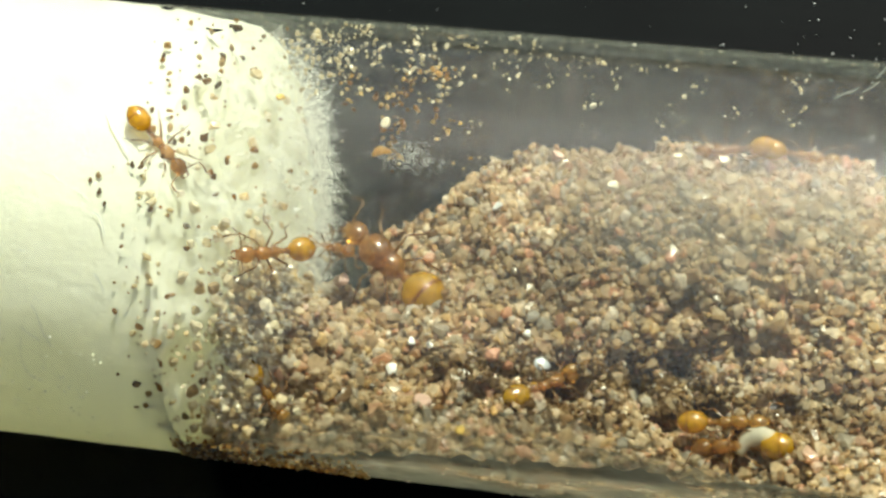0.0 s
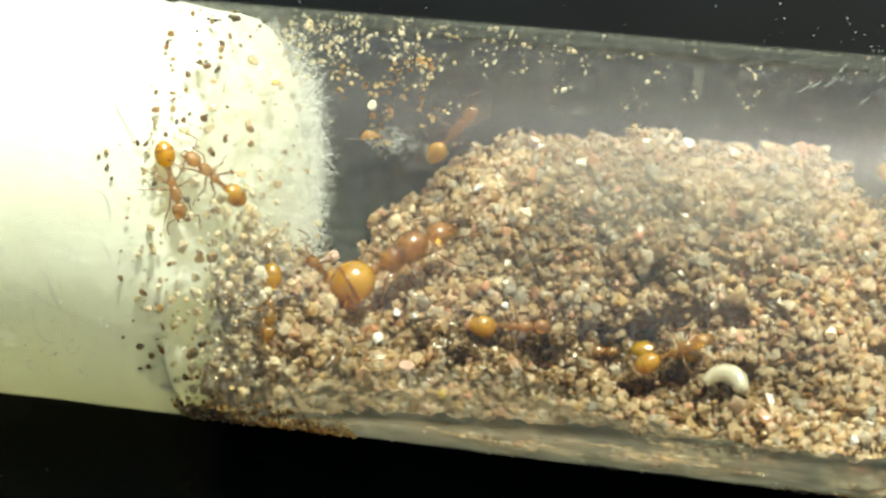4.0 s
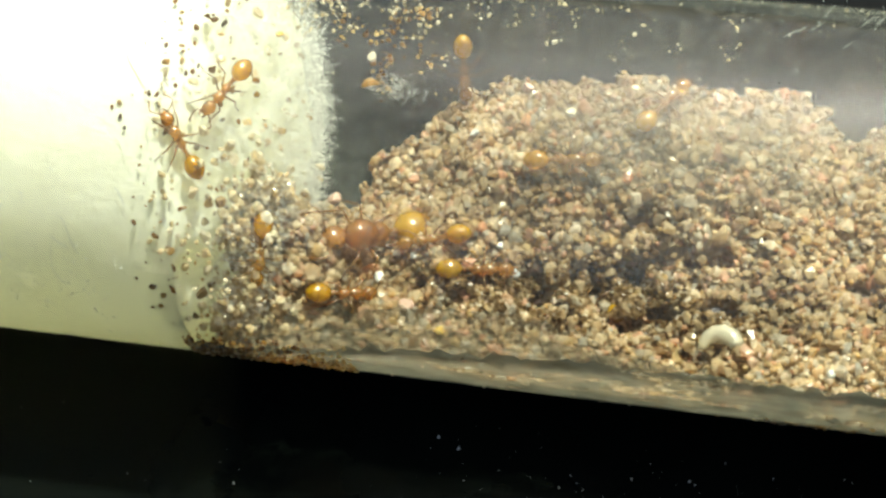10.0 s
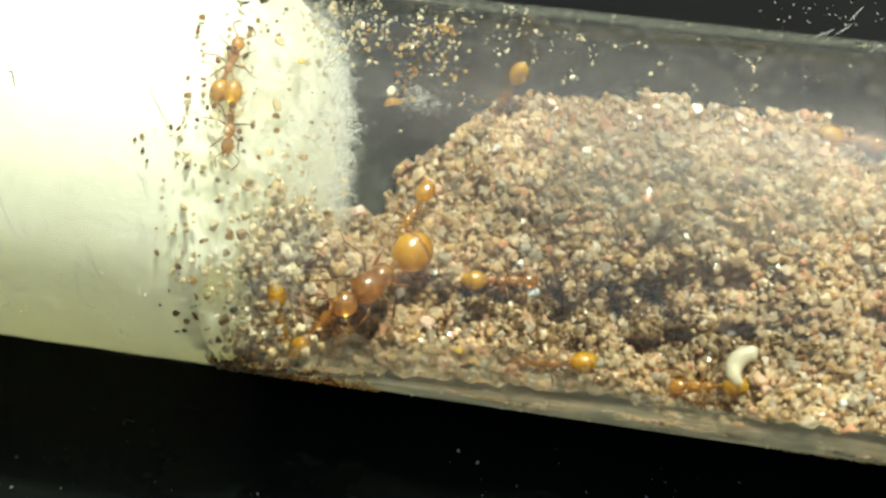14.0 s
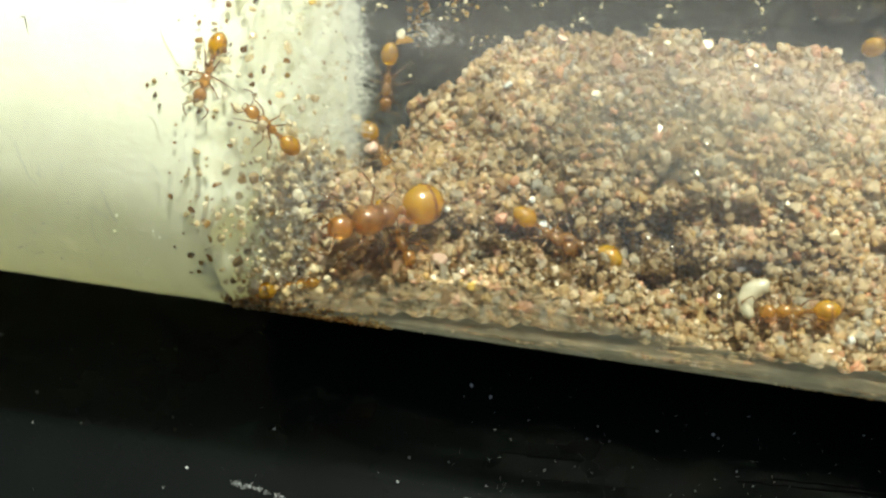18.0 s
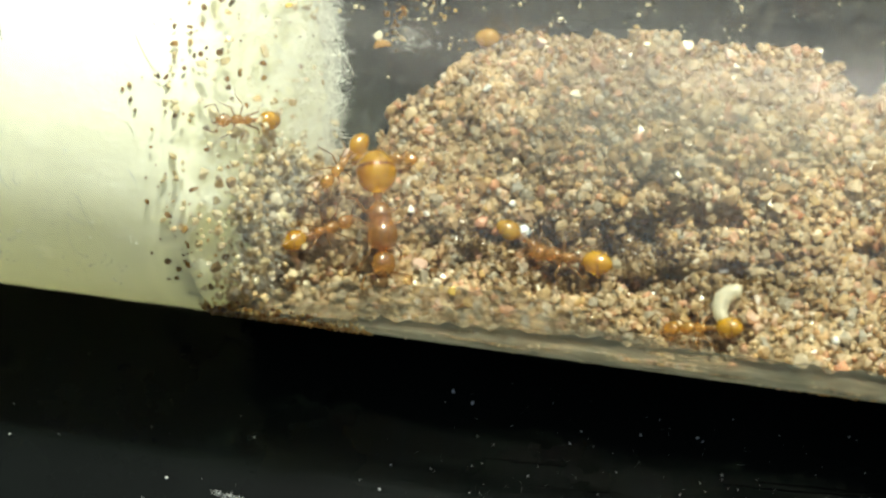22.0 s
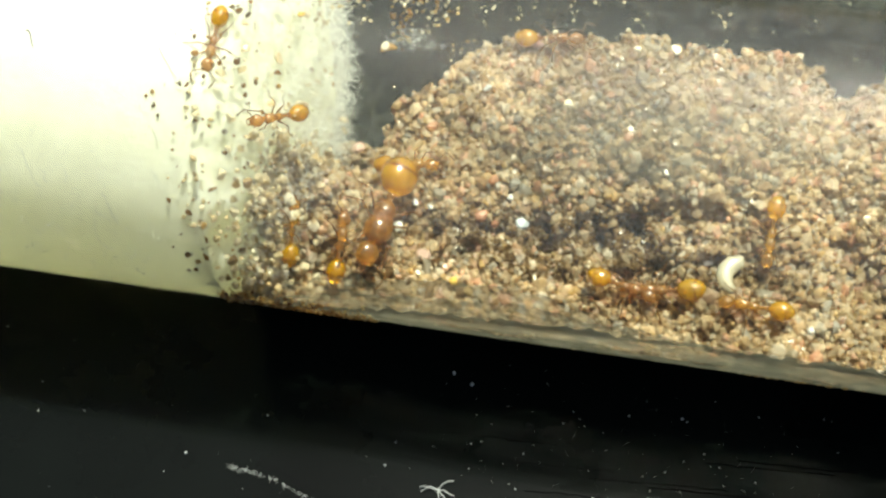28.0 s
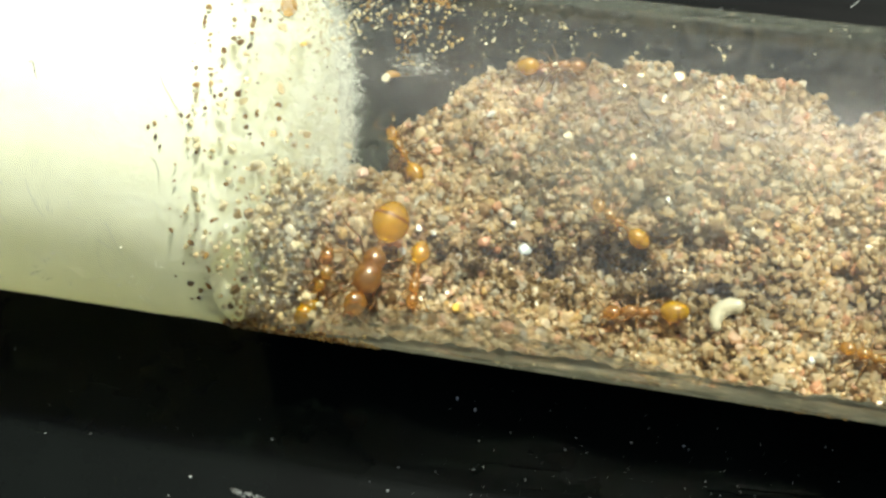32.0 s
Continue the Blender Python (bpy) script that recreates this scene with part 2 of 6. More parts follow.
def glass_material():
    """Clear thin-walled glass with a faint film of dried mist."""
    m, t, p = material("tube_glass")
    t.nodes.remove(p)
    clear = t.nodes.new("ShaderNodeBsdfTransparent")
    clear.inputs[0].default_value = (0.965, 0.98, 0.95, 1)
    gloss = node(t, "ShaderNodeBsdfGlossy", Roughness=0.03)
    film = t.nodes.new("ShaderNodeBsdfDiffuse")
    film.inputs[0].default_value = (0.72, 0.73, 0.64, 1)
    # mirror share of a thin pane, rising towards the rim
    rim = node(t, "ShaderNodeLayerWeight", Blend=0.5)
    power = t.nodes.new("ShaderNodeMath")
    power.operation = "POWER"
    t.links.new(rim.outputs["Facing"], power.inputs[0])
    power.inputs[1].default_value = 5.0
    share = t.nodes.new("ShaderNodeMath")
    share.operation = "MULTIPLY_ADD"
    t.links.new(power.outputs[0], share.inputs[0])
    share.inputs[1].default_value, share.inputs[2].default_value = 0.2, 0.03
    shine = t.nodes.new("ShaderNodeMixShader")
    t.links.new(share.outputs[0], shine.inputs[0])
    t.links.new(clear.outputs[0], shine.inputs[1])
    t.links.new(gloss.outputs[0], shine.inputs[2])
    place = coords(t)
    stretch = t.nodes.new("ShaderNodeMapping")
    stretch.inputs["Scale"].default_value = (0.35, 1, 1)
    t.links.new(place, stretch.inputs[0])
    mist = ramp_of(t, noise_of(t, 170, 5, 0.6, stretch.outputs[0]), [(0.32, (0.004, 0.004, 0.004)), (0.7, (0.019, 0.019, 0.019))])
    spots = ramp_of(t, noise_of(t, 4200, 2, 0.5, place), [(0.70, (0, 0, 0)), (0.76, (0.10, 0.10, 0.10))])
    smudge = ramp_of(t, noise_of(t, 2400, 6, 0.7, place), [(0.48, (0, 0, 0)), (0.74, (0.03, 0.03, 0.03))])
    fog = mixed(t, 1.0, mixed(t, 1.0, mist, spots, "ADD"), smudge, "ADD")
    out = t.nodes.new("ShaderNodeMixShader")
    t.links.new(fog, out.inputs[0])
    t.links.new(shine.outputs[0], out.inputs[1])
    t.links.new(film.outputs[0], out.inputs[2])
    t.links.new(out.outputs[0], t.nodes["Material Output"].inputs[0])
    return m


M_GLASS = glass_material()


def silt_material(name, most, stops):
    """An olive-grey film of fine silt, streaked along the tube, ragged where it thins out."""
    m, t, p = material(name, rough=0.75)
    stretch = t.nodes.new("ShaderNodeMapping")
    stretch.inputs["Scale"].default_value = (0.3, 1, 1)
    t.links.new(coords(t), stretch.inputs[0])
    streak = noise_of(t, 1600, 8, 0.75, stretch.outputs[0])
    c = ramp_of(t, streak, stops)
    t.links.new(c, p.inputs["Base Color"])
    thin = t.nodes.new("ShaderNodeBsdfTranslucent")
    t.links.new(c, thin.inputs[0])
    lit = node(t, "ShaderNodeMixShader", Fac=0.35)
    t.links.new(p.outputs[0], lit.inputs[1])
    t.links.new(thin.outputs[0], lit.inputs[2])
    clear = t.nodes.new("ShaderNodeBsdfTransparent")
    cover = ramp_of(t, noise_of(t, 700, 8, 0.75, stretch.outputs[0]), [(0.36, (0.3 * most,) * 3), (0.46, (0.83 * most,) * 3), (0.6, (most,) * 3)])
    out = t.nodes.new("ShaderNodeMixShader")
    t.links.new(cover, out.inputs[0])
    t.links.new(clear.outputs[0], out.inputs[1])
    t.links.new(lit.outputs[0], out.inputs[2])
    t.links.new(out.outputs[0], t.nodes["Material Output"].inputs[0])
    return m


M_SILT = silt_material("silt", 0.96, [(0.3, (0.13, 0.115, 0.075)), (0.48, (0.21, 0.205, 0.15)), (0.58, (0.27, 0.26, 0.195)), (0.70, (0.55, 0.47, 0.32))])
M_HAZE = silt_material("silt_haze", 0.5, [(0.3, (0.19, 0.165, 0.10)), (0.5, (0.26, 0.24, 0.165)), (0.7, (0.36, 0.325, 0.23))])
M_FOG = silt_material("condensation", 0.06, [(0.3, (0.62, 0.57, 0.47)), (0.7, (0.76, 0.71, 0.60))])
M_MIST = silt_material("dried_mist", 0.18, [(0.3, (0.19, 0.215, 0.185)), (0.5, (0.23, 0.25, 0.215)), (0.7, (0.27, 0.29, 0.245))])


def table_material():
    m, t, p = material("black_lacquer", (0.012, 0.013, 0.013), 0.5)
    p.inputs["Specular IOR Level"].default_value = 0.07
    c = ramp_of(t, noise_of(t, 90, 6), [(0.3, (0.0011, 0.0016, 0.0012)), (0.7, (0.0024, 0.0035, 0.0028))])
    t.links.new(c, p.inputs["Base Color"])
    stretch = t.nodes.new("ShaderNodeMapping")
    stretch.inputs["Scale"].default_value = (0.06, 1, 1)
    t.links.new(coords(t), stretch.inputs[0])
    streak = noise_of(t, 1500, 4, 0.6, stretch.outputs[0])
    rgh = ramp_of(t, streak, [(0.3, (0.10, 0.10, 0.10)), (0.7, (0.2, 0.2, 0.2))])
    t.links.new(rgh, p.inputs["Roughness"])
    bump(t, p, streak, 0.25, 0.00004)
    return m


M_TABLE = table_material()
M_WISP = plain_mineral("matted_fibre", (0.72, 0.72, 0.64), 0.8)
M_DUST = plain_mineral("dust", (0.33, 0.35, 0.33), 0.8)
M_SCRATCH, _, shader = material("scratch", (0.002, 0.002, 0.002), 0.9)
shader.inputs["Specular IOR Level"].default_value = 0.0


def part(name, bm, mat, parent=None, label="", smooth=False):
    """Links a bmesh, drawn in millimetres, as one mesh object."""
    me = bpy.data.meshes.new(name)
    for v in bm.verts:
        v.co *= MM
    for f in bm.faces:
        f.smooth = smooth
    bm.to_mesh(me)
    bm.free()
    me.materials.append(mat)
    ob = new(name, me)
    ob.parent = parent
    return tagged(ob, label)


def mesh_of(name, verts, faces, mat, parent=None, label="", smooth=False):
    me = bpy.data.meshes.new(name)
    me.from_pydata([tuple(c * MM for c in v) for v in verts], [], faces)
    if smooth:
        me.shade_smooth()
    me.materials.append(mat)
    ob = new(name, me)
    ob.parent = parent
    return tagged(ob, label)

# ---- table ----
def build_table():
    bm = bmesh.new()
    bmesh.ops.create_cube(bm, size=1, matrix=Matrix.Translation((0, 0, -10)) @ Matrix.Diagonal((900, 700, 20, 1)))
    bmesh.ops.bevel(bm, geom=bm.edges[:], offset=2, segments=2, affect="EDGES")
    return tagged(part("tabletop", bm, M_TABLE), "glossy black tabletop under the glass tube", "table", kind="structure")


build_table()


# ---- glass tube ----
def lathe(profile, steps=96):
    """A surface turned about the x axis at the tube's height, from (x, radius) pairs."""
    verts, faces = [], []
    for x, r in profile:
        for k in range(steps):
            a = 2 * math.pi * k / steps
            verts.append((x, r * math.cos(a), r * math.sin(a)))
    for i in range(len(profile) - 1):
        for k in range(steps):
            a, b = i * steps + k, i * steps + (k + 1) % steps
            faces.append((a, b, b + steps, a + steps))
    return verts, faces


def build_tube():
    tube = tagged(new("test_tube"), "clear glass test tube lying on a black tabletop", "test tube")
    tube.location = (0, 0, AXIS_Z * MM)
    run = [(-70 + 158 * i / 24, R_OUT) for i in range(25)] + [(88 - 158 * i / 24, R_IN) for i in range(25)]
    mesh_of("wall", *lathe(run), M_GLASS, tube, smooth=True)
    outer = [(-70 - 8 * math.sin(radians(a)), max(0.02, R_OUT * math.cos(radians(a)))) for a in range(90, -1, -10)]
    inner = [(-70 - 7.9 * math.sin(radians(a)), max(0.02, R_IN * math.cos(radians(a)))) for a in range(0, 91, 10)]
    mesh_of("rounded_end", *lathe(outer + inner), M_GLASS, tube, smooth=True)
    lip = [(88, R_OUT), (88.6, R_OUT + 0.45), (89.6, R_OUT + 0.5), (90.2, R_OUT + 0.2), (90, R_IN), (88, R_IN)]
    mesh_of("rim", *lathe(lip), M_GLASS, tube, "rolled glass rim", smooth=True)
    return tube


build_tube()


# ---- cotton plug ----
def build_plug():
    verts, faces = [], []
    rings, steps = 40, 110
    for i in range(rings + 1):
        # from the back rim along the wall, then over the nose to its tip
        for k in range(steps):
            a = 2 * math.pi * k / steps
            if i <= 14:
                r = 7.92
                x = -34 + (plug_rim(AXIS_Z + r * math.sin(a)) + 33.9) * i / 14
                # the front edge draws in from the upper glass
                rim = plug_rim(AXIS_Z + r * math.sin(a))
                r -= 0.3 * ease((x - rim + 2.5) / 2.5) * ease((math.sin(a) * 8 - 0.5) / 3)
                r += 0.05 * noise.noise((x * 0.6, 4 * math.cos(a), 4 * math.sin(a)))
            else:
                s = (i - 14) / (rings - 14)
                r = (7.92 - 0.3 * ease((math.sin(a) * 8 - 0.5) / 3)) * (1 - s ** 1.6) + 0.01
                y, z = r * math.cos(a), AXIS_Z + r * math.sin(a)
                x = plug_end(y, z) - 0.25 + 0.6 * noise.noise((y * 0.5, z * 0.5, 3)) * min(1, 6 * s) + 0.3 * noise.noise((y * 1.7, z * 1.7, 9))
                x = max(x, plug_rim(z) - 0.25)
            y, z = r * math.cos(a), r * math.sin(a)
            verts.append((x, y, AXIS_Z + z))
    for i in range(rings):
        for k in range(steps):
            a, b = i * steps + k, i * steps + (k + 1) % steps
            faces.append((a, b, b + steps, a + steps))
    faces.append(tuple(range(steps - 1, -1, -1)))
    plug = new("cotton_plug")
    tagged(plug, "white cotton wool plug packed into the tube, dirt on its face", "cotton plug")
    mesh_of("wad", verts, faces, M_COTTON, plug, smooth=True)
    # loose strands standing off the nose
    rnd = random.Random(5)
    sv, sf = [], []
    for _ in range(8000):
        r, a = 7.2 * math.sqrt(rnd.random()), rnd.uniform(0, 2 * math.pi)
        y, z = r * math.cos(a), AXIS_Z + r * math.sin(a)
        p = Vector((plug_end(y, z) - 0.1 + 0.8 * rnd.random() ** 2.5, y, z))
        way = Vector((rnd.uniform(0.1, 0.8), rnd.uniform(-1, 1), rnd.uniform(-1, 1))).normalized()
        thick = rnd.uniform(0.003, 0.006)
        last = None
        for _ in range(8):
            side = way.cross(Vector((0.3, 0.2, 1))).normalized() * thick
            up = way.cross(side).normalized() * thick
            n = len(sv)
            sv.extend([tuple(p + side), tuple(p - 0.5 * side + up), tuple(p - 0.5 * side - up)])
            if last is not None:
                for j in range(3):
                    sf.append((last + j, last + (j + 1) % 3, n + (j + 1) % 3, n + j))
            last = n
            way = (way + 0.55 * Vector((rnd.uniform(-1, 1), rnd.uniform(-1, 1), rnd.uniform(-1, 1)))).normalized()
            q = p + way * 0.14
            if math.hypot(q.y, q.z - AXIS_Z) > 7.6:
                way.y, way.z = -way.y, -way.z
                q = p + way * 0.14
            p = q
    tagged(mesh_of("strand", sv, sf, M_FIBRE, plug, "fine loose cotton strands"), kind="stuff")
    # wisps pressed against the glass
    wv, wf = [], []
    for _ in range(120):
        x, a = rnd.uniform(-20, -8.5), rnd.uniform(-25, 110)
        dx, da = rnd.uniform(-0.12, 0.12), rnd.uniform(-1, 1)
        for k in range(rnd.randint(3, 8)):
            n = len(wv)
            for off in (-0.02, 0.02):
                t = radians(a + off * 8)
                wv.append((x + off, -7.935 * math.cos(t), AXIS_Z + 7.935 * math.sin(t)))
            if k:
                wf.append((n - 2, n - 1, n + 1, n))
            x, a = x + dx, a + da
            da += rnd.uniform(-0.7, 0.7)
            dx += rnd.uniform(-0.05, 0.05)
    tagged(mesh_of("wisp", wv, wf, M_WISP, plug, "grey matted fibre wisps pressed on the glass"), kind="stuff")


build_plug()


# ---- sand ----
def grain_shapes():
    """A few angular grain forms, about one millimetre across, as vertices and triangles."""
    shapes = []
    rnd = random.Random(11)
    for _ in range(14):
        bm = bmesh.new()
        s = Vector((rnd.uniform(0.85, 1.2), rnd.uniform(0.75, 1.05), rnd.uniform(0.65, 0.95))) * 0.52
        for _ in range(14):
            v = Vector((rnd.gauss(0, 1), rnd.gauss(0, 1), rnd.gauss(0, 1))).normalized()
            bm.verts.new((v.x * s.x, v.y * s.y, v.z * s.z))
        bmesh.ops.convex_hull(bm, input=bm.verts[:])
        bm.verts.index_update()
        shapes.append((np.array([v.co[:] for v in bm.verts]), np.array([[v.index for v in f.verts] for f in bm.faces])))
        bm.free()
    return shapes


GRAINS = grain_shapes()


def scatter(name, spots, mat, parent=None, label="", seed=1):
    """One mesh of many grains; spots: (place, size) pairs."""
    rnd = np.random.RandomState(seed)
    vs, fs, n = [], [], 0
    for p, size in spots:
        v, f = GRAINS[rnd.randint(len(GRAINS))]
        e = Euler(rnd.uniform(0, 6.28, 3)).to_matrix()
        w = (v * size * rnd.uniform(0.8, 1.2, 3)) @ np.array(e).T + np.array(p)
        vs.append(w)
        fs.append(f + n)
        n += len(v)
    me = bpy.data.meshes.new(name)
    v, f = np.concatenate(vs) * MM, np.concatenate(fs)
    me.from_pydata(v.tolist(), [], f.tolist())
    me.materials.append(mat)
    ob = new(name, me)
    ob.parent = parent
    return tagged(ob, label)


BED_EYE = (-3.2, 12.4)


def bed_point(x, a):
    """Where the ray at angle a (degrees below the level, from the far wall to the near one) meets the sand; None where it meets bare glass."""
    dy, dz = math.cos(radians(a)), -math.sin(radians(a))
    s, step = 0.0, 0.16
    while True:
        y, z = BED_EYE[0] + s * dy, BED_EYE[1] + s * dz
        if math.hypot(y, z - AXIS_Z) > R_IN - 0.03:
            return None
        if in_sand(x, y, z):
            break
        s += step
    for _ in range(6):
        step *= 0.5
        s += -step if in_sand(x, BED_EYE[0] + s * dy, BED_EYE[1] + s * dz) else step
    rough = 0.36 * noise.noise((x * 0.75, a * 0.09, 1)) + 0.24 * noise.noise((x * 1.7, a * 0.2, 5)) + 0.12 * noise.noise((x * 3.6, a * 0.42, 8))
    rough -= 1.6 * max(0.0, noise.noise((x * 1.05, a * 0.13, 20)) - 0.22)
    s -= rough + 0.05
    y, z = BED_EYE[0] + s * dy, BED_EYE[1] + s * dz - AXIS_Z
    k = min(1.0, (R_IN - 0.15) / math.hypot(y, z))
    return Vector((x, y * k, AXIS_Z + z * k))


def build_sand():
    xs = [-7.4 + 0.3 * i for i in range(163)]
    angles = [3 + 1.6 * k for k in range(108)]
    grid = [[bed_point(x, a) if (x < 41) else None for a in angles] for x in xs]
    verts, index, faces = [], {}, []
    for i, row in enumerate(grid):
        for k, p in enumerate(row):
            if p is not None:
                index[i, k] = len(verts)
                verts.append(tuple(p))
    spots = []
    rnd = random.Random(3)
    for i in range(len(xs) - 1):
        for k in range(len(angles) - 1):
            q = [(i, k), (i, k + 1), (i + 1, k + 1), (i + 1, k)]
            if all(c in index for c in q):
                a, b, c, d = (Vector(verts[index[s]]) for s in q)
                if xs[i] < 1 and max((a - b).length, (d - c).length) > 1.3 and a.y > 1:
                    continue
                faces.append(tuple(index[c] for c in q))
                area = (b - a).cross(d - a).length
                near = xs[i] < 25
                count = area * (33 if near else 10)
                for _ in range(int(count + rnd.random())):
                    u, w = rnd.random(), rnd.random()
                    p = a * (1 - u) * (1 - w) + b * u * (1 - w) + c * u * w + d * (1 - u) * w
                    size = min(0.8, 0.19 * math.exp(abs(rnd.gauss(0.28, 0.54))))
                    reach = math.hypot(p.y, p.z - AXIS_Z)
                    if reach > R_IN - 0.5 * size - 0.05:
                        k = (R_IN - 0.5 * size - 0.05) / reach
                        p.y, p.z = p.y * k, AXIS_Z + (p.z - AXIS_Z) * k
                    spots.append((tuple(p + Vector((rnd.uniform(-0.08, 0.08), rnd.uniform(-0.08, 0.08), rnd.uniform(-0.16, 0.26)))), size))
    # the outer side that lies against the glass, from one contact line round the floor to the other
    for i in range(len(xs) - 1):
        if xs[i + 1] > 40.5:
            break
        lines = []
        for x, row in ((xs[i], grid[i]), (xs[i + 1], grid[i + 1])):
            ends = [p for p in row if p is not None]
            a0 = math.atan2(ends[0].z - AXIS_Z, ends[0].y) - 0.07
            if x < 0 and math.hypot(ends[0].y, ends[0].z - AXIS_Z) < 7.2:
                a0 = min(a0, -1.1)
            for _ in range(3):
                p = ends[0] + Vector((rnd.uniform(-0.15, 0.15), rnd.uniform(-0.3, 0.0), rnd.uniform(-0.15, 0.15)))
                spots.append((tuple(p), rnd.uniform(0.25, 0.5)))
            a1 = math.atan2(ends[-1].z - AXIS_Z, ends[-1].y)
            a1 = a1 - 2 * math.pi if a1 > 0 else a1
            lines.append([(x, (R_IN - 0.2) * math.cos(a0 + (a1 - a0) * k / 40), AXIS_Z + (R_IN - 0.2) * math.sin(a0 + (a1 - a0) * k / 40)) for k in range(41)])
        for k in range(40):
            n = len(verts)
            q = [lines[0][k], lines[1][k], lines[1][k + 1], lines[0][k + 1]]
            verts.extend(q)
            faces.append((n, n + 1, n + 2, n + 3))
            for p in q[:1]:
                if p[1] < -2 and p[0] < 26:
                    for _ in range(3):
                        j = rnd.uniform(-0.15, 0.15)
                        turn = math.atan2(p[2] - AXIS_Z, p[1]) + rnd.uniform(-0.04, 0.04)
                        rr = R_IN - 0.3
                        spots.append(((p[0] + j, rr * math.cos(turn), AXIS_Z + rr * math.sin(turn)), rnd.uniform(0.24, 0.46)))
    bed = mesh_of("sand_bed", verts, faces, M_BED)
    tagged(bed, "damp coarse sand bed banked inside the glass tube", "sand", kind="stuff")
    # the larger grains of the trench are pieces of their own
    single = [s for s in spots if -5 < s[0][0] < 9 and s[0][1] < 1.5 and s[0][1] > -5.5 and s[1] > 0.36][:300]
    chosen = {s[0] for s in single}
    spots = [s for s in spots if s[0] not in chosen]
    shapes = []
    for v, f in GRAINS:
        me = bpy.data.meshes.new("grain")
        me.from_pydata((v * MM).tolist(), [], f.tolist())
        me.materials.append(M_GRAIN)
        shapes.append(me)
    for n, (p, size) in enumerate(single):
        ob = new("grain", shapes[n % len(shapes)])
        ob.parent = bed
        ob.location = Vector(p) * MM
        ob.rotation_euler = (rnd.uniform(0, 6), rnd.uniform(0, 6), rnd.uniform(0, 6))
        ob.scale = (size * rnd.uniform(0.85, 1.15), size, size * rnd.uniform(0.8, 1.1))
    tagged(scatter("fine_grain", spots, M_SAND, bed, "mixed tan, grey and pink sand grains", 4), kind="stuff")
    return bed


build_sand()


def build_silt():
    """A strip of silt that dried on the low side of the glass."""
    verts, faces = [], []
    xs = [-6.5 + 0.25 * i for i in range(188)]
    for i, x in enumerate(xs):
        top = -15 + 7 * ease((x + 5) / 6) + 9 * ease((x + 6) / 16) + 2.5 * noise.noise((x * 0.5, 2, 2)) + 4 * noise.noise((x * 1.9, 4, 1))
        for k in range(13):
            a = radians(-58 + (top + 58) * k / 12)
            verts.append((x, -(R_IN - 0.02) * math.cos(a), AXIS_Z + (R_IN - 0.02) * math.sin(a)))
        if i:
            for k in range(12):
                n = (i - 1) * 13 + k
                faces.append((n, n + 1, n + 14, n + 13))
    tagged(mesh_of("silt_film", verts, faces, M_SILT, None, smooth=True), "olive-grey silt film streaked along the low glass", "silt", kind="stuff")
    # thinner films that reach higher up the glass beside the plug
    for lift, depth, seed in ((9, 0.05, 3), (17, 0.08, 9)):
        verts, faces = [], []
        for i, x in enumerate(xs):
            low = -19 + 7 * ease((x + 5) / 6) + 9 * ease((x + 6) / 16)
            top = low + 4 + lift * ease((x + 6) / 3) * ease((14 - x) / 9)
            top += 2.5 * noise.noise((x * 0.5, seed, 2)) + 4 * noise.noise((x * 1.7, seed, 1)) + 1.5 * noise.noise((x * 3.9, seed, 5))
            for k in range(10):
                a = radians(low + (top - low) * k / 9)
                verts.append((x, -(R_IN - depth) * math.cos(a), AXIS_Z + (R_IN - depth) * math.sin(a)))
            if i:
                for k in range(9):
                    n = (i - 1) * 10 + k
                    faces.append((n, n + 1, n + 11, n + 10))
        tagged(mesh_of("silt_haze", verts, faces, M_HAZE, None, smooth=True), "thin olive haze of silt up the near glass", "silt", kind="stuff")
    # condensation over the bank, densest in its middle
    for grow, depth, seed in ((1.0, 0.03, 4), (0.72, 0.05, 11), (0.46, 0.07, 17)):
        rim = []
        for k in range(72):
            t = 2 * math.pi * k / 72
            r = grow * (1 + 0.28 * noise.noise((1.6 * math.cos(t), 1.6 * math.sin(t), seed)) + 0.1 * noise.noise((5 * math.cos(t), 5 * math.sin(t), seed)))
            rim.append((r * math.cos(t), r * math.sin(t)))
        verts, faces = [], []
        for n in range(9):
            for u, w in rim:
                x, a = 12.5 + 8.5 * u * n / 8, radians(66 + 17 * w * n / 8)
                verts.append((x, -(R_IN - depth) * math.cos(a), AXIS_Z + (R_IN - depth) * math.sin(a)))
        for n in range(8):
            for k in range(72):
                p, q = n * 72 + k, n * 72 + (k + 1) % 72
                faces.append((p, q, q + 72, p + 72))
        tagged(mesh_of("condensation", verts, faces, M_FOG, None, smooth=True), "faint patch of condensation inside the glass", "condensation", kind="stuff")
    verts, faces = [], []
    for i, x in enumerate(xs):
        low = 124 + 3 * noise.noise((x * 0.3, 7, 2)) + 2 * noise.noise((x * 1.3, 4, 6))
        for k in range(9):
            a = radians(low + (156 - low) * k / 8)
            verts.append((x - 1.5, -(R_IN - 0.025) * math.cos(a), AXIS_Z + (R_IN - 0.025) * math.sin(a)))
        if i:
            for k in range(8):
                n = (i - 1) * 9 + k
                faces.append((n, n + 1, n + 10, n + 9))
    tagged(mesh_of("mist_film", verts, faces, M_MIST, None, smooth=True), "thin olive-grey film of dried mist on the upper glass", "mist", kind="stuff")


build_silt()


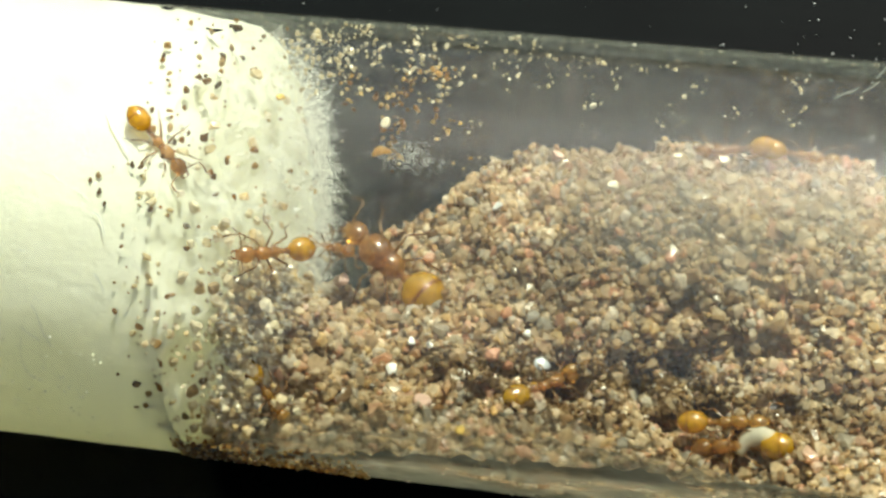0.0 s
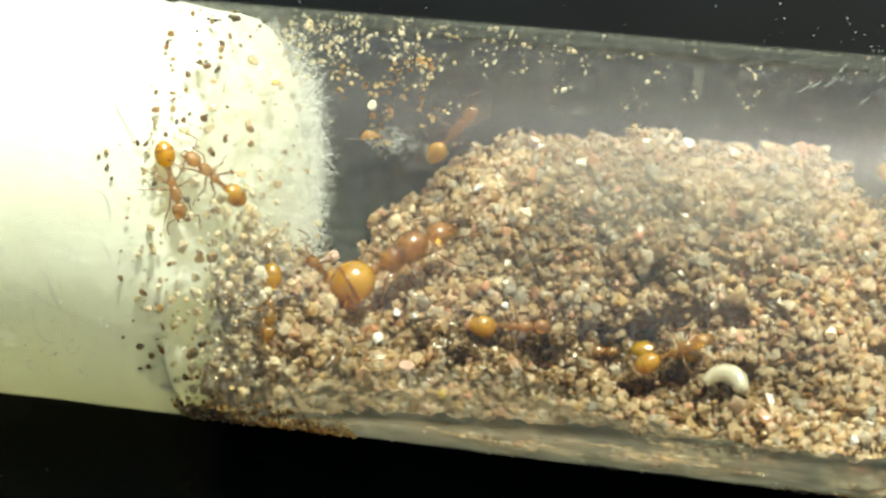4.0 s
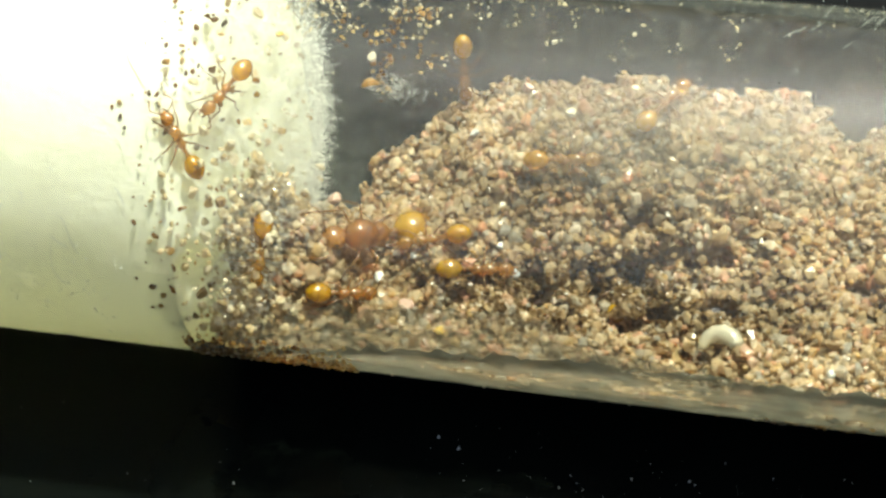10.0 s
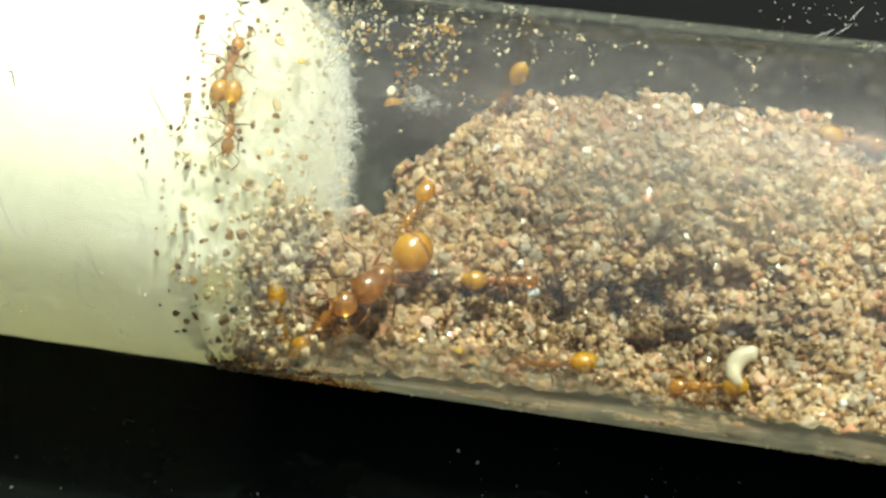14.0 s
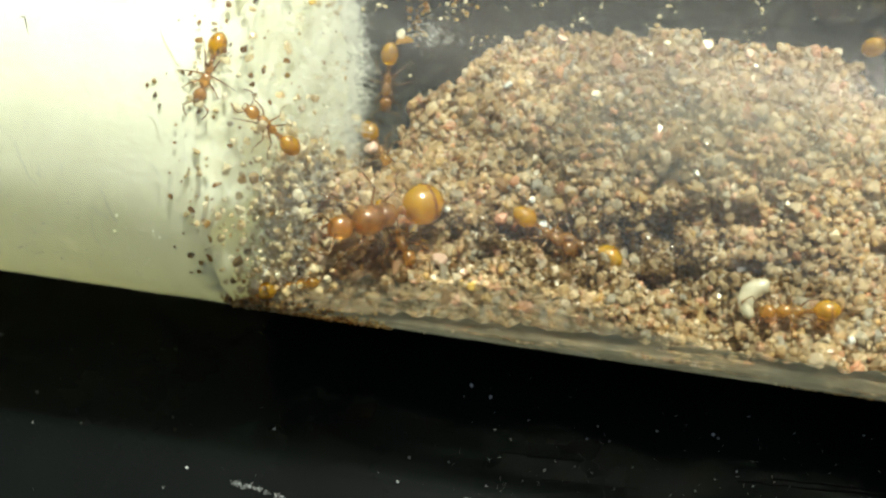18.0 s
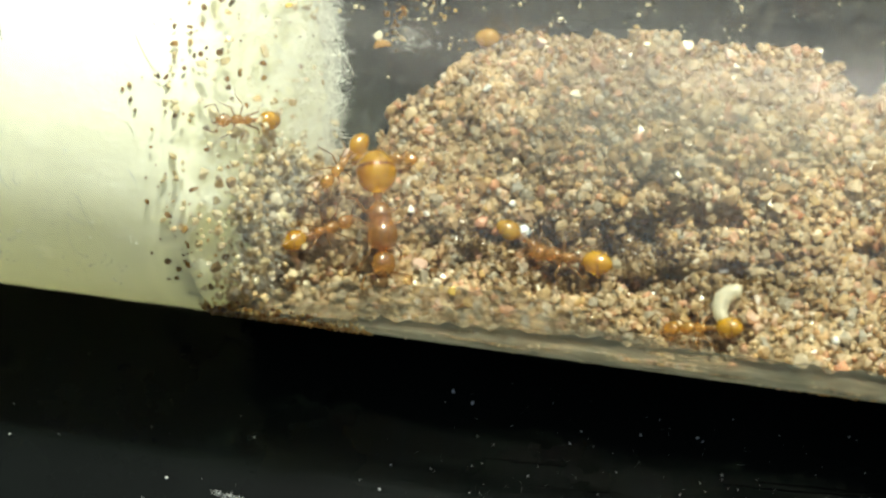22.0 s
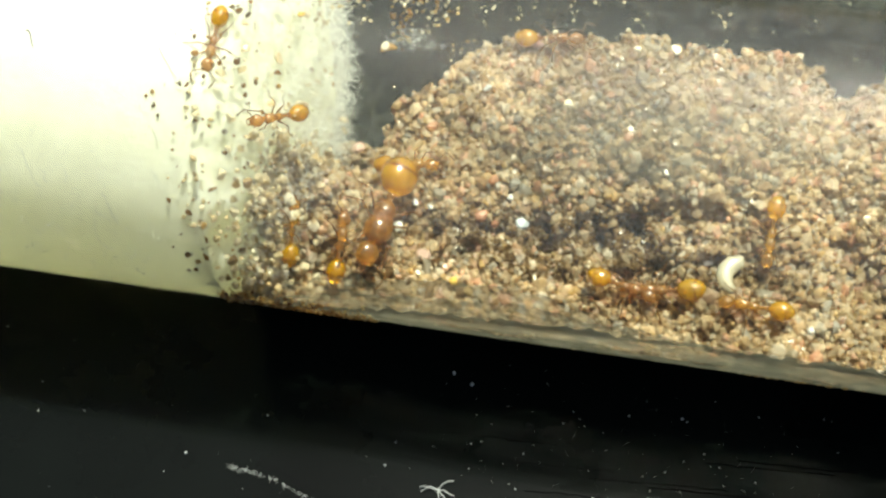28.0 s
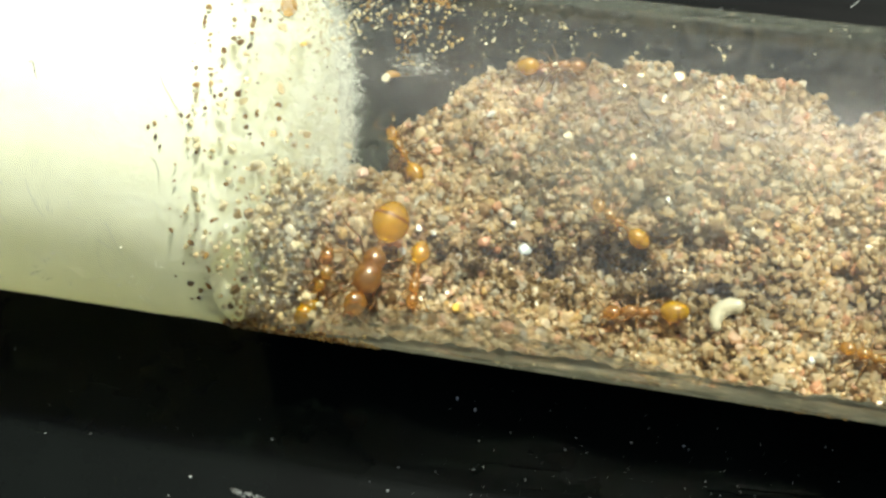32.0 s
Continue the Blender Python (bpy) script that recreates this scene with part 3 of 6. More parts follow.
# ---- ants ----
def amber(name, base, dark, rough=0.15, clear=0.8):
    m, t, p = material(name, base, rough)
    c = ramp_of(t, noise_of(t, 1100, 3), [(0.36, dark), (0.56, base)])
    t.links.new(c, p.inputs["Base Color"])
    p.inputs["Transmission Weight"].default_value = clear
    p.inputs["Coat Weight"].default_value = 1.0
    p.inputs["Coat Roughness"].default_value = 0.05
    thin = t.nodes.new("ShaderNodeBsdfTranslucent")
    t.links.new(c, thin.inputs[0])
    mix = node(t, "ShaderNodeMixShader", Fac=0.15)
    t.links.new(p.outputs[0], mix.inputs[1])
    t.links.new(thin.outputs[0], mix.inputs[2])
    t.links.new(mix.outputs[0], t.nodes["Material Output"].inputs[0])
    return m


M_GASTER = amber("amber_gaster", (0.84, 0.49, 0.004), (0.66, 0.35, 0.003), 0.12, clear=0.68)
M_BODY = amber("amber_body", (0.70, 0.36, 0.06), (0.50, 0.22, 0.03))
M_PALE = amber("amber_pale", (0.74, 0.42, 0.05), (0.55, 0.27, 0.025))
M_LEG = amber("amber_leg", (0.48, 0.27, 0.07), (0.34, 0.16, 0.035), 0.25)
M_BAND = amber("brown_band", (0.44, 0.17, 0.006), (0.30, 0.10, 0.004))
M_EYE = amber("black_eye", (0.012, 0.01, 0.008), (0.006, 0.005, 0.004), 0.1)
M_LARVA = amber("larva_skin", (0.84, 0.78, 0.60), (0.74, 0.68, 0.50), 0.15, clear=0.55)


def ball(bm, at, size, turn=0.0, taper=0.0, rings=12, steps=16):
    """An egg along x: size is its half lengths; taper narrows the front."""
    m = Matrix.Translation(at) @ Matrix.Rotation(radians(turn), 4, "Y")
    made = bmesh.ops.create_uvsphere(bm, u_segments=steps, v_segments=rings, radius=1)["verts"]
    for v in made:
        x, y, z = v.co.z, v.co.x, v.co.y
        k = 1 - taper * x
        v.co = m @ Vector((x * size[0], y * size[1] * k, z * size[2] * k))
    return made


def rod(bm, points, radii, steps=7):
    """A bent round rod through the points."""
    rings = []
    for i, p in enumerate(points):
        a = Vector(points[max(i - 1, 0)])
        b = Vector(points[min(i + 1, len(points) - 1)])
        way = (b - a).normalized()
        side = way.cross(Vector((0.13, 0.31, 0.94))).normalized()
        up = way.cross(side)
        rings.append([bm.verts.new(Vector(p) + radii[i] * (math.cos(t) * side + math.sin(t) * up)) for t in (2 * math.pi * k / steps for k in range(steps))])
    for a, b in zip(rings, rings[1:]):
        for k in range(steps):
            bm.faces.new((a[k], a[(k + 1) % steps], b[(k + 1) % steps], b[k]))
    bm.faces.new(rings[0][::-1])
    bm.faces.new(rings[-1])


HIPS = [(0.30, 35), (0.05, 95), (-0.20, 145)]


def build_ant(name, label, size, queen=False, pale=False):
    """An ant that faces +x, its feet at z = 0. size: 1 is a worker of about 3.4 mm."""
    s = size
    ant = tagged(new(name), label, "ant", "ants of the nest")
    body = M_PALE if pale else M_BODY
    high = 0.42 * s * (1.2 if queen else 1)
    fat = 1.75 if queen else 1.0

    bm = bmesh.new()
    ball(bm, (0.30 * s, 0, high + 0.05 * s), (0.36 * s * fat ** 0.6, 0.24 * s * fat, 0.24 * s * fat), 8, -0.12)
    ball(bm, (-0.18 * s, 0, high), (0.30 * s * fat ** 0.5, 0.19 * s * fat, 0.2 * s * fat), -8, 0.1)
    part("thorax", bm, body, ant, smooth=True)
    bm = bmesh.new()
    ball(bm, (-0.55 * s, 0, high - 0.02 * s), (0.13 * s, 0.11 * s, 0.14 * s))
    ball(bm, (-0.75 * s, 0, high - 0.01 * s), (0.12 * s, 0.13 * s, 0.15 * s))
    part("waist", bm, body, ant, smooth=True)

    gl, gw = (0.61, 0.56) if queen else (0.56, 0.43)
    gx = -0.80 - gl
    bm = bmesh.new()
    for v in ball(bm, (gx * s, 0, high + 0.02 * s), (gl * s, gw * s, gw * 0.94 * s), -4, 0.0, 18, 24):
        back = (v.co.x / s - gx) / gl
        if back < 0:
            v.co.y *= 1 - 0.16 * back * back
    gaster = part("gaster", bm, M_GASTER, ant, "glossy amber abdomen with brown cross bands", True)
    for back in ((-0.16, -0.47, -0.76) if queen else (-0.3, -0.62)):
        bm = bmesh.new()
        ring = []
        for lean in (-0.10, -0.07, 0.07, 0.10):
            u = back + lean
            k = math.sqrt(1 - u * u) * (1.012 if abs(lean) < 0.08 else 0.985)
            flat = 1 - 0.16 * u * u
            ring.append([bm.verts.new(((gx + gl * u) * s, gw * k * flat * s * math.cos(t), high + 0.02 * s - gl * u * s * math.sin(radians(-4)) + gw * 0.94 * k * s * math.sin(t))) for t in (2 * math.pi * j / 28 for j in range(28))])
        for a, b in zip(ring, ring[1:]):
            for j in range(28):
                bm.faces.new((a[j], a[(j + 1) % 28], b[(j + 1) % 28], b[j]))
        part("band", bm, M_BAND, gaster, "dark brown band", True)

    hx = 0.66 * (1.22 if queen else 1) + 0.34
    bm = bmesh.new()
    ball(bm, (hx * s, 0, high - 0.04 * s), (0.36 * s, 0.30 * s * (1.1 if queen else 1), 0.25 * s), 16, 0.08)
    head = part("head", bm, body, ant, smooth=True)
    for side in (-1, 1):
        bm = bmesh.new()
        ball(bm, ((hx + 0.02) * s, side * 0.275 * s, high + 0.02 * s), (0.06 * s, 0.035 * s, 0.05 * s), rings=7, steps=8)
        part("eye", bm, M_EYE, head, "small black eye", True)
        bm = bmesh.new()
        rod(bm, [((hx + 0.26) * s, side * 0.14 * s, high - 0.14 * s), ((hx + 0.42) * s, side * 0.12 * s, high - 0.2 * s), ((hx + 0.47) * s, side * 0.02 * s, high - 0.22 * s)], [0.05 * s, 0.04 * s, 0.015 * s])
        part("mandible", bm, M_BAND, head, "brown jaw", True)

    pieces = []
    for side in (-1, 1):
        bm = bmesh.new()
        o = Vector(((hx + 0.22) * s, side * 0.10 * s, high + 0.02 * s))
        rod(bm, [(0, 0, 0), (0.16 * s, side * 0.30 * s, 0.14 * s), (0.28 * s, side * 0.52 * s, 0.16 * s), (0.50 * s, side * 0.50 * s, 0.03 * s), (0.72 * s, side * 0.40 * s, -0.12 * s)],
            [0.028 * s, 0.026 * s, 0.03 * s, 0.034 * s, 0.04 * s], 6)
        ob = part("antenna", bm, M_LEG, ant, smooth=True)
        pieces.append((ob, o * MM, side, 9))
        for n, (x, out) in enumerate(HIPS):
            bm = bmesh.new()
            w = Vector((math.cos(radians(out)), side * math.sin(radians(out)), 0))
            knee = w * 0.52 * s + Vector((0, 0, 0.24 * s))
            ankle = w * 0.95 * s + Vector((0, 0, -high * 0.72))
            toe = w * 1.25 * s + Vector((0, 0, -high + 0.12 * s))
            rod(bm, [(0, 0, -0.05 * s), tuple(w * 0.15 * s + Vector((0, 0, 0.02 * s))), tuple(knee), tuple((knee + ankle) / 2), tuple(ankle), tuple(toe)],
                [0.06 * s, 0.05 * s, 0.035 * s, 0.035 * s, 0.022 * s, 0.014 * s], 6)
            ob = part("leg", bm, M_LEG, ant, smooth=True)
            pieces.append((ob, Vector((x * s * (1.2 if queen else 1), side * 0.16 * s * fat, high - 0.1 * s)) * MM, side, n))
    for ob, o, _, _ in pieces:
        ob.location = o
    return ant, pieces


QUEEN = build_ant("queen_ant", "large amber queen ant with a banded swollen abdomen, on the sand", 1.54, queen=True)
CLIMBER_A = build_ant("worker_ant", "amber worker ant climbing about the cotton plug", 0.86)
CLIMBER_B = build_ant("worker_ant", "brown-amber worker ant on the white cotton", 0.86)
CORNER = build_ant("worker_ant", "amber worker ant in the corner of sand and cotton", 0.9, pale=True)
NURSE_A = build_ant("worker_ant", "amber worker ant beside the queen", 0.98)
NURSE_B = build_ant("worker_ant", "pale amber worker ant tending the queen's abdomen", 0.95, pale=True)
RIDGE_A = build_ant("worker_ant", "amber worker ant on the crest of the sand bank", 0.95)
RIDGE_B = build_ant("worker_ant", "pale amber worker ant roaming over the sand bank", 0.95, pale=True)
TENDER = build_ant("worker_ant", "yellow-amber worker ant tending a white larva", 0.98, pale=True)
PIT_A = build_ant("worker_ant", "rust-amber worker ant at the edge of the hollow", 1.14)
PIT_B = build_ant("worker_ant", "amber worker ant digging by the hollow", 0.98)


def drive(made, rows, pace):
    """Moves an ant along its rows; its legs step and its feelers swing as it goes."""
    ant, pieces = made
    walk(ant, [(t, pose(x * MM, y * MM, z * MM, a, b, c)) for t, x, y, z, a, b, c in rows])
    for ob, o, side, n in pieces:
        steps = []
        gone = 0.0
        last = None
        for t, x, y, z, a, b, c in rows:
            if last is not None:
                gone += 0.35 + math.dist(last, (x, y, z)) * pace
            last = (x, y, z)
            if n == 9:
                turn, lift = 16 * math.sin(2.1 * gone + side), 8 * math.sin(1.7 * gone + 2 * side)
            else:
                turn, lift = 15 * math.sin(3.1 * gone + (n % 2) * math.pi + (side > 0) * math.pi), 5 * math.cos(3.1 * gone + n)
            steps.append((t, pose(o.x, o.y, o.z, lift * side, 0, turn)))
        walk(ob, steps)


def build_larva():
    bm = bmesh.new()
    pts, rad = [], []
    for k in range(13):
        u = k / 12
        a = radians(10 + 165 * u)
        pts.append((0.70 * math.cos(a), 0.70 * math.sin(a) - 0.35, 0.32))
        rad.append(0.41 * math.sqrt(max(0.03, math.sin(math.pi * (0.1 + 0.84 * u)))) * (1.06 if k % 2 else 0.97) * (1.05 - 0.3 * u))
    rod(bm, pts, rad, 14)
    ob = part("larva", bm, M_LARVA, smooth=True)
    return tagged(ob, "plump cream-white curved ant larva on the sand", "larva")


LARVA = build_larva()


# ---- grains, dirt and specks that cling to the glass and the cotton ----
def on_glass(x, a, gap=0.08):
    """A place on the tube's inner wall; a: degrees up from the near side's level."""
    r = R_IN - gap
    return (x, -r * math.cos(radians(a)), AXIS_Z + r * math.sin(radians(a)))


def build_specks():
    rnd = random.Random(21)
    spots = []
    for _ in range(135):
        x, a = min(13, -3.9 + rnd.expovariate(1 / 4.6)), rnd.gauss(109, 11)
        for _ in range(rnd.randint(1, 6)):
            spots.append((on_glass(x + rnd.gauss(0, 0.25), a + rnd.gauss(0, 2.2), 0.14), 0.07 + 0.14 * rnd.random() ** 2))
    for _ in range(110):
        spots.append((on_glass(rnd.uniform(-7, 22), rnd.uniform(70, 140)), 0.05 + 0.1 * rnd.random() ** 3))
    for _ in range(46):
        x, a = rnd.uniform(-1, 26), rnd.uniform(-33, -2)
        for _ in range(rnd.randint(1, 4)):
            spots.append((on_glass(x + rnd.gauss(0, 0.2), a + rnd.gauss(0, 1.5), 0.05), 0.05 + 0.1 * rnd.random()))
    tagged(scatter("glass_speck", spots, M_SPECK, None, "cream-coloured specks stuck inside the glass", 8), category="specks", kind="stuff")
    spots = []
    for _ in range(120):
        a = rnd.uniform(0, 125)
        spots.append((on_glass(-7.3 + rnd.gauss(0, 0.7) + 1.1 * rnd.random() ** 2 * 3 - 0.4, a), 0.10 + 0.26 * rnd.random() ** 2))
    for _ in range(90):
        r, a = 7.0 * math.sqrt(rnd.uniform(0.1, 1)), rnd.uniform(0, 2 * math.pi)
        y, z = r * math.cos(a), AXIS_Z + r * math.sin(a)
        spots.append(((plug_end(y, z) + 0.12, y, z), 0.10 + 0.22 * rnd.random() ** 2))
    tagged(scatter("dirt_fleck", spots, M_DIRT, None, "dark brown and ochre dirt flecks on the cotton's face", 9), category="dirt", kind="stuff")
    spots = []
    for _ in range(720):
        x = -6.9 + 6.6 * rnd.random() ** 1.2
        spots.append((on_glass(x, rnd.gauss(-22, 6), 0.03), 0.09 + 0.2 * rnd.random() ** 1.5))
    tagged(scatter("nest_debris", spots, M_HUSK, None, "brown and yellow nest debris along the low side of the glass", 10), category="debris", kind="stuff")
    spots = []
    for _ in range(90):
        up = 52 * rnd.random() ** 1.3
        spots.append((on_glass(-7.0 + 5.4 * rnd.random() ** 1.4, up - 10, 0.2 + 0.6 * rnd.random() ** 2), 0.2 + 0.34 * rnd.random() ** 1.5))
    tagged(scatter("loose_sand", spots, M_GRIT, None, "sand grains smeared up the glass before the cotton", 12), category="sand", kind="stuff")
    spots = []
    for _ in range(140):
        up = 78 * rnd.random() ** 1.2
        spots.append((on_glass(-7.4 + 4.8 * rnd.random() ** (1 + up / 40), up - 4, 0.15 + 0.7 * rnd.random() ** 2), 0.12 + 0.3 * rnd.random() ** 2))
    tagged(scatter("pale_grit", spots, M_SPECK, None, "pale yellow grit clinging before the cotton", 17), category="grit", kind="stuff")
    # a brown stain low on the glass
    spots = []
    for _ in range(130):
        spots.append((on_glass(17.2 + rnd.gauss(0, 1.3), -27 + rnd.gauss(0, 3.0), 0.04), 0.06 + 0.16 * rnd.random() ** 2))
    tagged(scatter("stain_crumb", spots, M_DIRT, None, "brown crumbs of a dirt stain low on the glass", 27), category="dirt", kind="stuff")
    # crumbs on the far wall beyond the plug
    spots = []
    for _ in range(46):
        x, a = rnd.gauss(-1.6, 1.4), rnd.gauss(-4, 14)
        for _ in range(rnd.randint(1, 5)):
            t = radians(a + rnd.gauss(0, 2.0))
            spots.append(((x + rnd.gauss(0, 0.2), 7.75 * math.cos(t), AXIS_Z + 7.75 * math.sin(t)), 0.10 + 0.2 * rnd.random() ** 2))
    tagged(scatter("wall_crumb", spots, M_HUSK, None, "brown and cream crumbs stuck to the far glass", 26), category="crumbs", kind="stuff")
    # sand held in the cotton's lower face
    spots = []
    while len(spots) < 2800:
        r, a = 7.5 * math.sqrt(rnd.random()), rnd.uniform(0, 2 * math.pi)
        y, z = r * math.cos(a), AXIS_Z + r * math.sin(a)
        line = 12.6 - 0.4 * (y + 4.0) ** 2 + 1.2 * noise.noise((y * 0.8, z * 0.8, 7))
        if y < 2.5 and rnd.random() < ease((line - z) / 2.6) * ease((plug_end(y, z) + 7.3) / 1.4) + 0.01:
            spots.append(((plug_end(y, z) + rnd.uniform(0.05, 0.8), y, z), 0.18 + 0.3 * rnd.random() ** 1.6))
    tagged(scatter("clinging_sand", spots, M_GRIT, None, "tan sand grains held in the cotton's lower face", 23), category="sand", kind="stuff")
    # lumps of the wad pressed against the glass
    spots = []
    for _ in range(70):
        x, a = rnd.uniform(-15, -8.6), rnd.gauss(6, 9)
        for _ in range(rnd.randint(1, 3)):
            spots.append((on_glass(x + rnd.gauss(0, 0.15), a + rnd.gauss(0, 1.0), 0.02), 0.05 + 0.07 * rnd.random()))
    tagged(scatter("cotton_knot", spots, M_FIBRE, None, "small white knots of the cotton against the glass", 24), category="cotton", kind="stuff")
    # wet brown soil in the pits; its dark colour also paints in their shade
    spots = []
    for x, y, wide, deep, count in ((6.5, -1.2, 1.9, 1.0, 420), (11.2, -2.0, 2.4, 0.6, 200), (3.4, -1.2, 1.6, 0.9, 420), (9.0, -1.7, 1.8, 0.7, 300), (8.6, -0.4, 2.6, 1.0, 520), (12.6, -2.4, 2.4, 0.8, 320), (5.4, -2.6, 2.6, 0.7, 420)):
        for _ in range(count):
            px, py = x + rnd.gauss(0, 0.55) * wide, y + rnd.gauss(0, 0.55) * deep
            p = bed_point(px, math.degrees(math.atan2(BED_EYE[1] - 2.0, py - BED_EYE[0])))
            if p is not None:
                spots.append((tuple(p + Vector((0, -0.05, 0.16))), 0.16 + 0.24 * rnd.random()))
    tagged(scatter("trench_soil_shade", spots, M_SOIL_SHADE, None, "brown soil crumbs in the trench, dark to add to its shade", 18), category="soil", kind="stuff")


build_specks()


def stone(label, mat, at, size, seed, flat=1.0, name="pebble"):
    rnd = random.Random(seed)
    bm = bmesh.new()
    bmesh.ops.create_icosphere(bm, subdivisions=2, radius=0.5)
    cuts = [Vector((rnd.uniform(-1, 1), rnd.uniform(-1, 1), rnd.uniform(-1, 1))).normalized() for _ in range(9)]
    for v in bm.verts:
        for c in cuts:
            over = v.co.dot(c) - 0.27
            if over > 0:
                v.co -= c * over * 0.97
        v.co = Vector((v.co.x * size * rnd.uniform(0.97, 1.03), v.co.y * size * 0.85, v.co.z * size * 0.8 * flat))
    ob = part(name, bm, mat)
    ob.location = Vector(at) * MM
    ob.rotation_euler = (rnd.uniform(0, 6), rnd.uniform(0, 6), rnd.uniform(0, 6))
    return tagged(ob, label, "pebble", "larger grains in the sand")


STONES = [
    ("angular grey-white quartz crystal in the trench", M_GREY, (4.66, -1.03, 3.48), 0.85),
    ("bright cream grain stuck to the glass", M_CREAM, (7.57, -1.40, 14.30), 0.62),
    ("cream flake stuck to the upper glass", M_CREAM, (-0.13, -0.05, 14.81), 0.55),
    ("tiny cream grain on the upper glass", M_CREAM, (6.47, 1.57, 14.70), 0.35),
    ("orange grain on the cotton", M_OCHRE, (-4.42, 2.06, 13.23), 0.5),
    ("pink stone on the sand bank's crest", M_ROSE, (4.09, 6.47, 6.40), 0.85),
    ("pink stone on the far slope", M_ROSE, (17.31, 4.55, 5.60), 0.7),
    ("pink-and-white stone in the trench", M_ROSE, (0.70, -3.23, 3.66), 0.95),
    ("white sliver of quartz in the trench", M_QUARTZ, (-0.69, -2.15, 3.74), 0.75),
    ("clear quartz grain by the hollow", M_QUARTZ, (12.94, -1.77, 3.62), 0.6),
    ("white quartz grain near the low wall", M_QUARTZ, (17.63, -4.74, 4.55), 0.6),
    ("ochre yellow grain near the low wall", M_OCHRE, (2.32, -4.33, 3.72), 0.6),
    ("rust-red stone half buried in the trench", M_RUST, (2.92, -1.20, 4.02), 0.9),
    ("rust-red stone in shade beside the trench", M_RUST, (3.41, -1.14, 3.38), 0.7),
    ("brown-red stone at the foot of the cotton", M_ROSE, (-3.35, 1.44, 4.01), 1.0),
    ("white grain in the sand by the queen", M_QUARTZ, (-0.18, -0.80, 3.82), 0.6),
    ("white grain among the tan sand", M_QUARTZ, (0.58, -1.09, 4.13), 0.5),
    ("white grain at the slope's foot", M_QUARTZ, (4.00, -0.13, 4.11), 0.55),
    ("pink grain on the bank", M_ROSE, (11.92, 6.68, 6.58), 0.75),
    ("pale grain on the crest", M_CREAM, (8.58, 6.43, 6.98), 0.8),
    ("pale grain on the crest", M_CREAM, (10.16, 6.72, 6.89), 0.8),
    ("white grain high on the slope", M_QUARTZ, (2.14, 4.38, 5.65), 0.65),
    ("rust grain by the hollow's edge", M_RUST, (11.04, -2.01, 2.84), 0.5),
    ("pink grain by the hollow's edge", M_ROSE, (11.86, -2.05, 3.57), 0.5),
]
for n, (label, mat, at, size) in enumerate(STONES):
    stone(label, mat, at, size * 0.85, 40 + n)


def build_fibre_tuft():
    """A pale tangle of fine threads on the far wall."""
    rnd = random.Random(31)
    bm = bmesh.new()
    for n in range(170):
        p = Vector((-1.7 + rnd.gauss(0, 0.5), 6.6 + rnd.gauss(0, 0.2), 5.6 + rnd.gauss(0, 0.35)))
        way = Vector((rnd.uniform(-1, 1), rnd.uniform(-0.4, 0.4), rnd.uniform(-1, 1))).normalized()
        pts = []
        for _ in range(5 if n > 6 else 14):
            pts.append(tuple(p))
            way = (way + 0.6 * Vector((rnd.uniform(-1, 1), rnd.uniform(-0.5, 0.5), rnd.uniform(-1, 1)))).normalized()
            p = p + way * 0.075
            if math.hypot(p.y, p.z - AXIS_Z) > 7.6:
                p -= 0.2 * Vector((0, p.y, p.z - AXIS_Z)).normalized()
        rod(bm, pts, [0.006] * len(pts), 3)
    tagged(part("fibre_tuft", bm, M_FIBRE), "bluish-white tangle of fine fibres on the far wall", "fibres", kind="stuff")


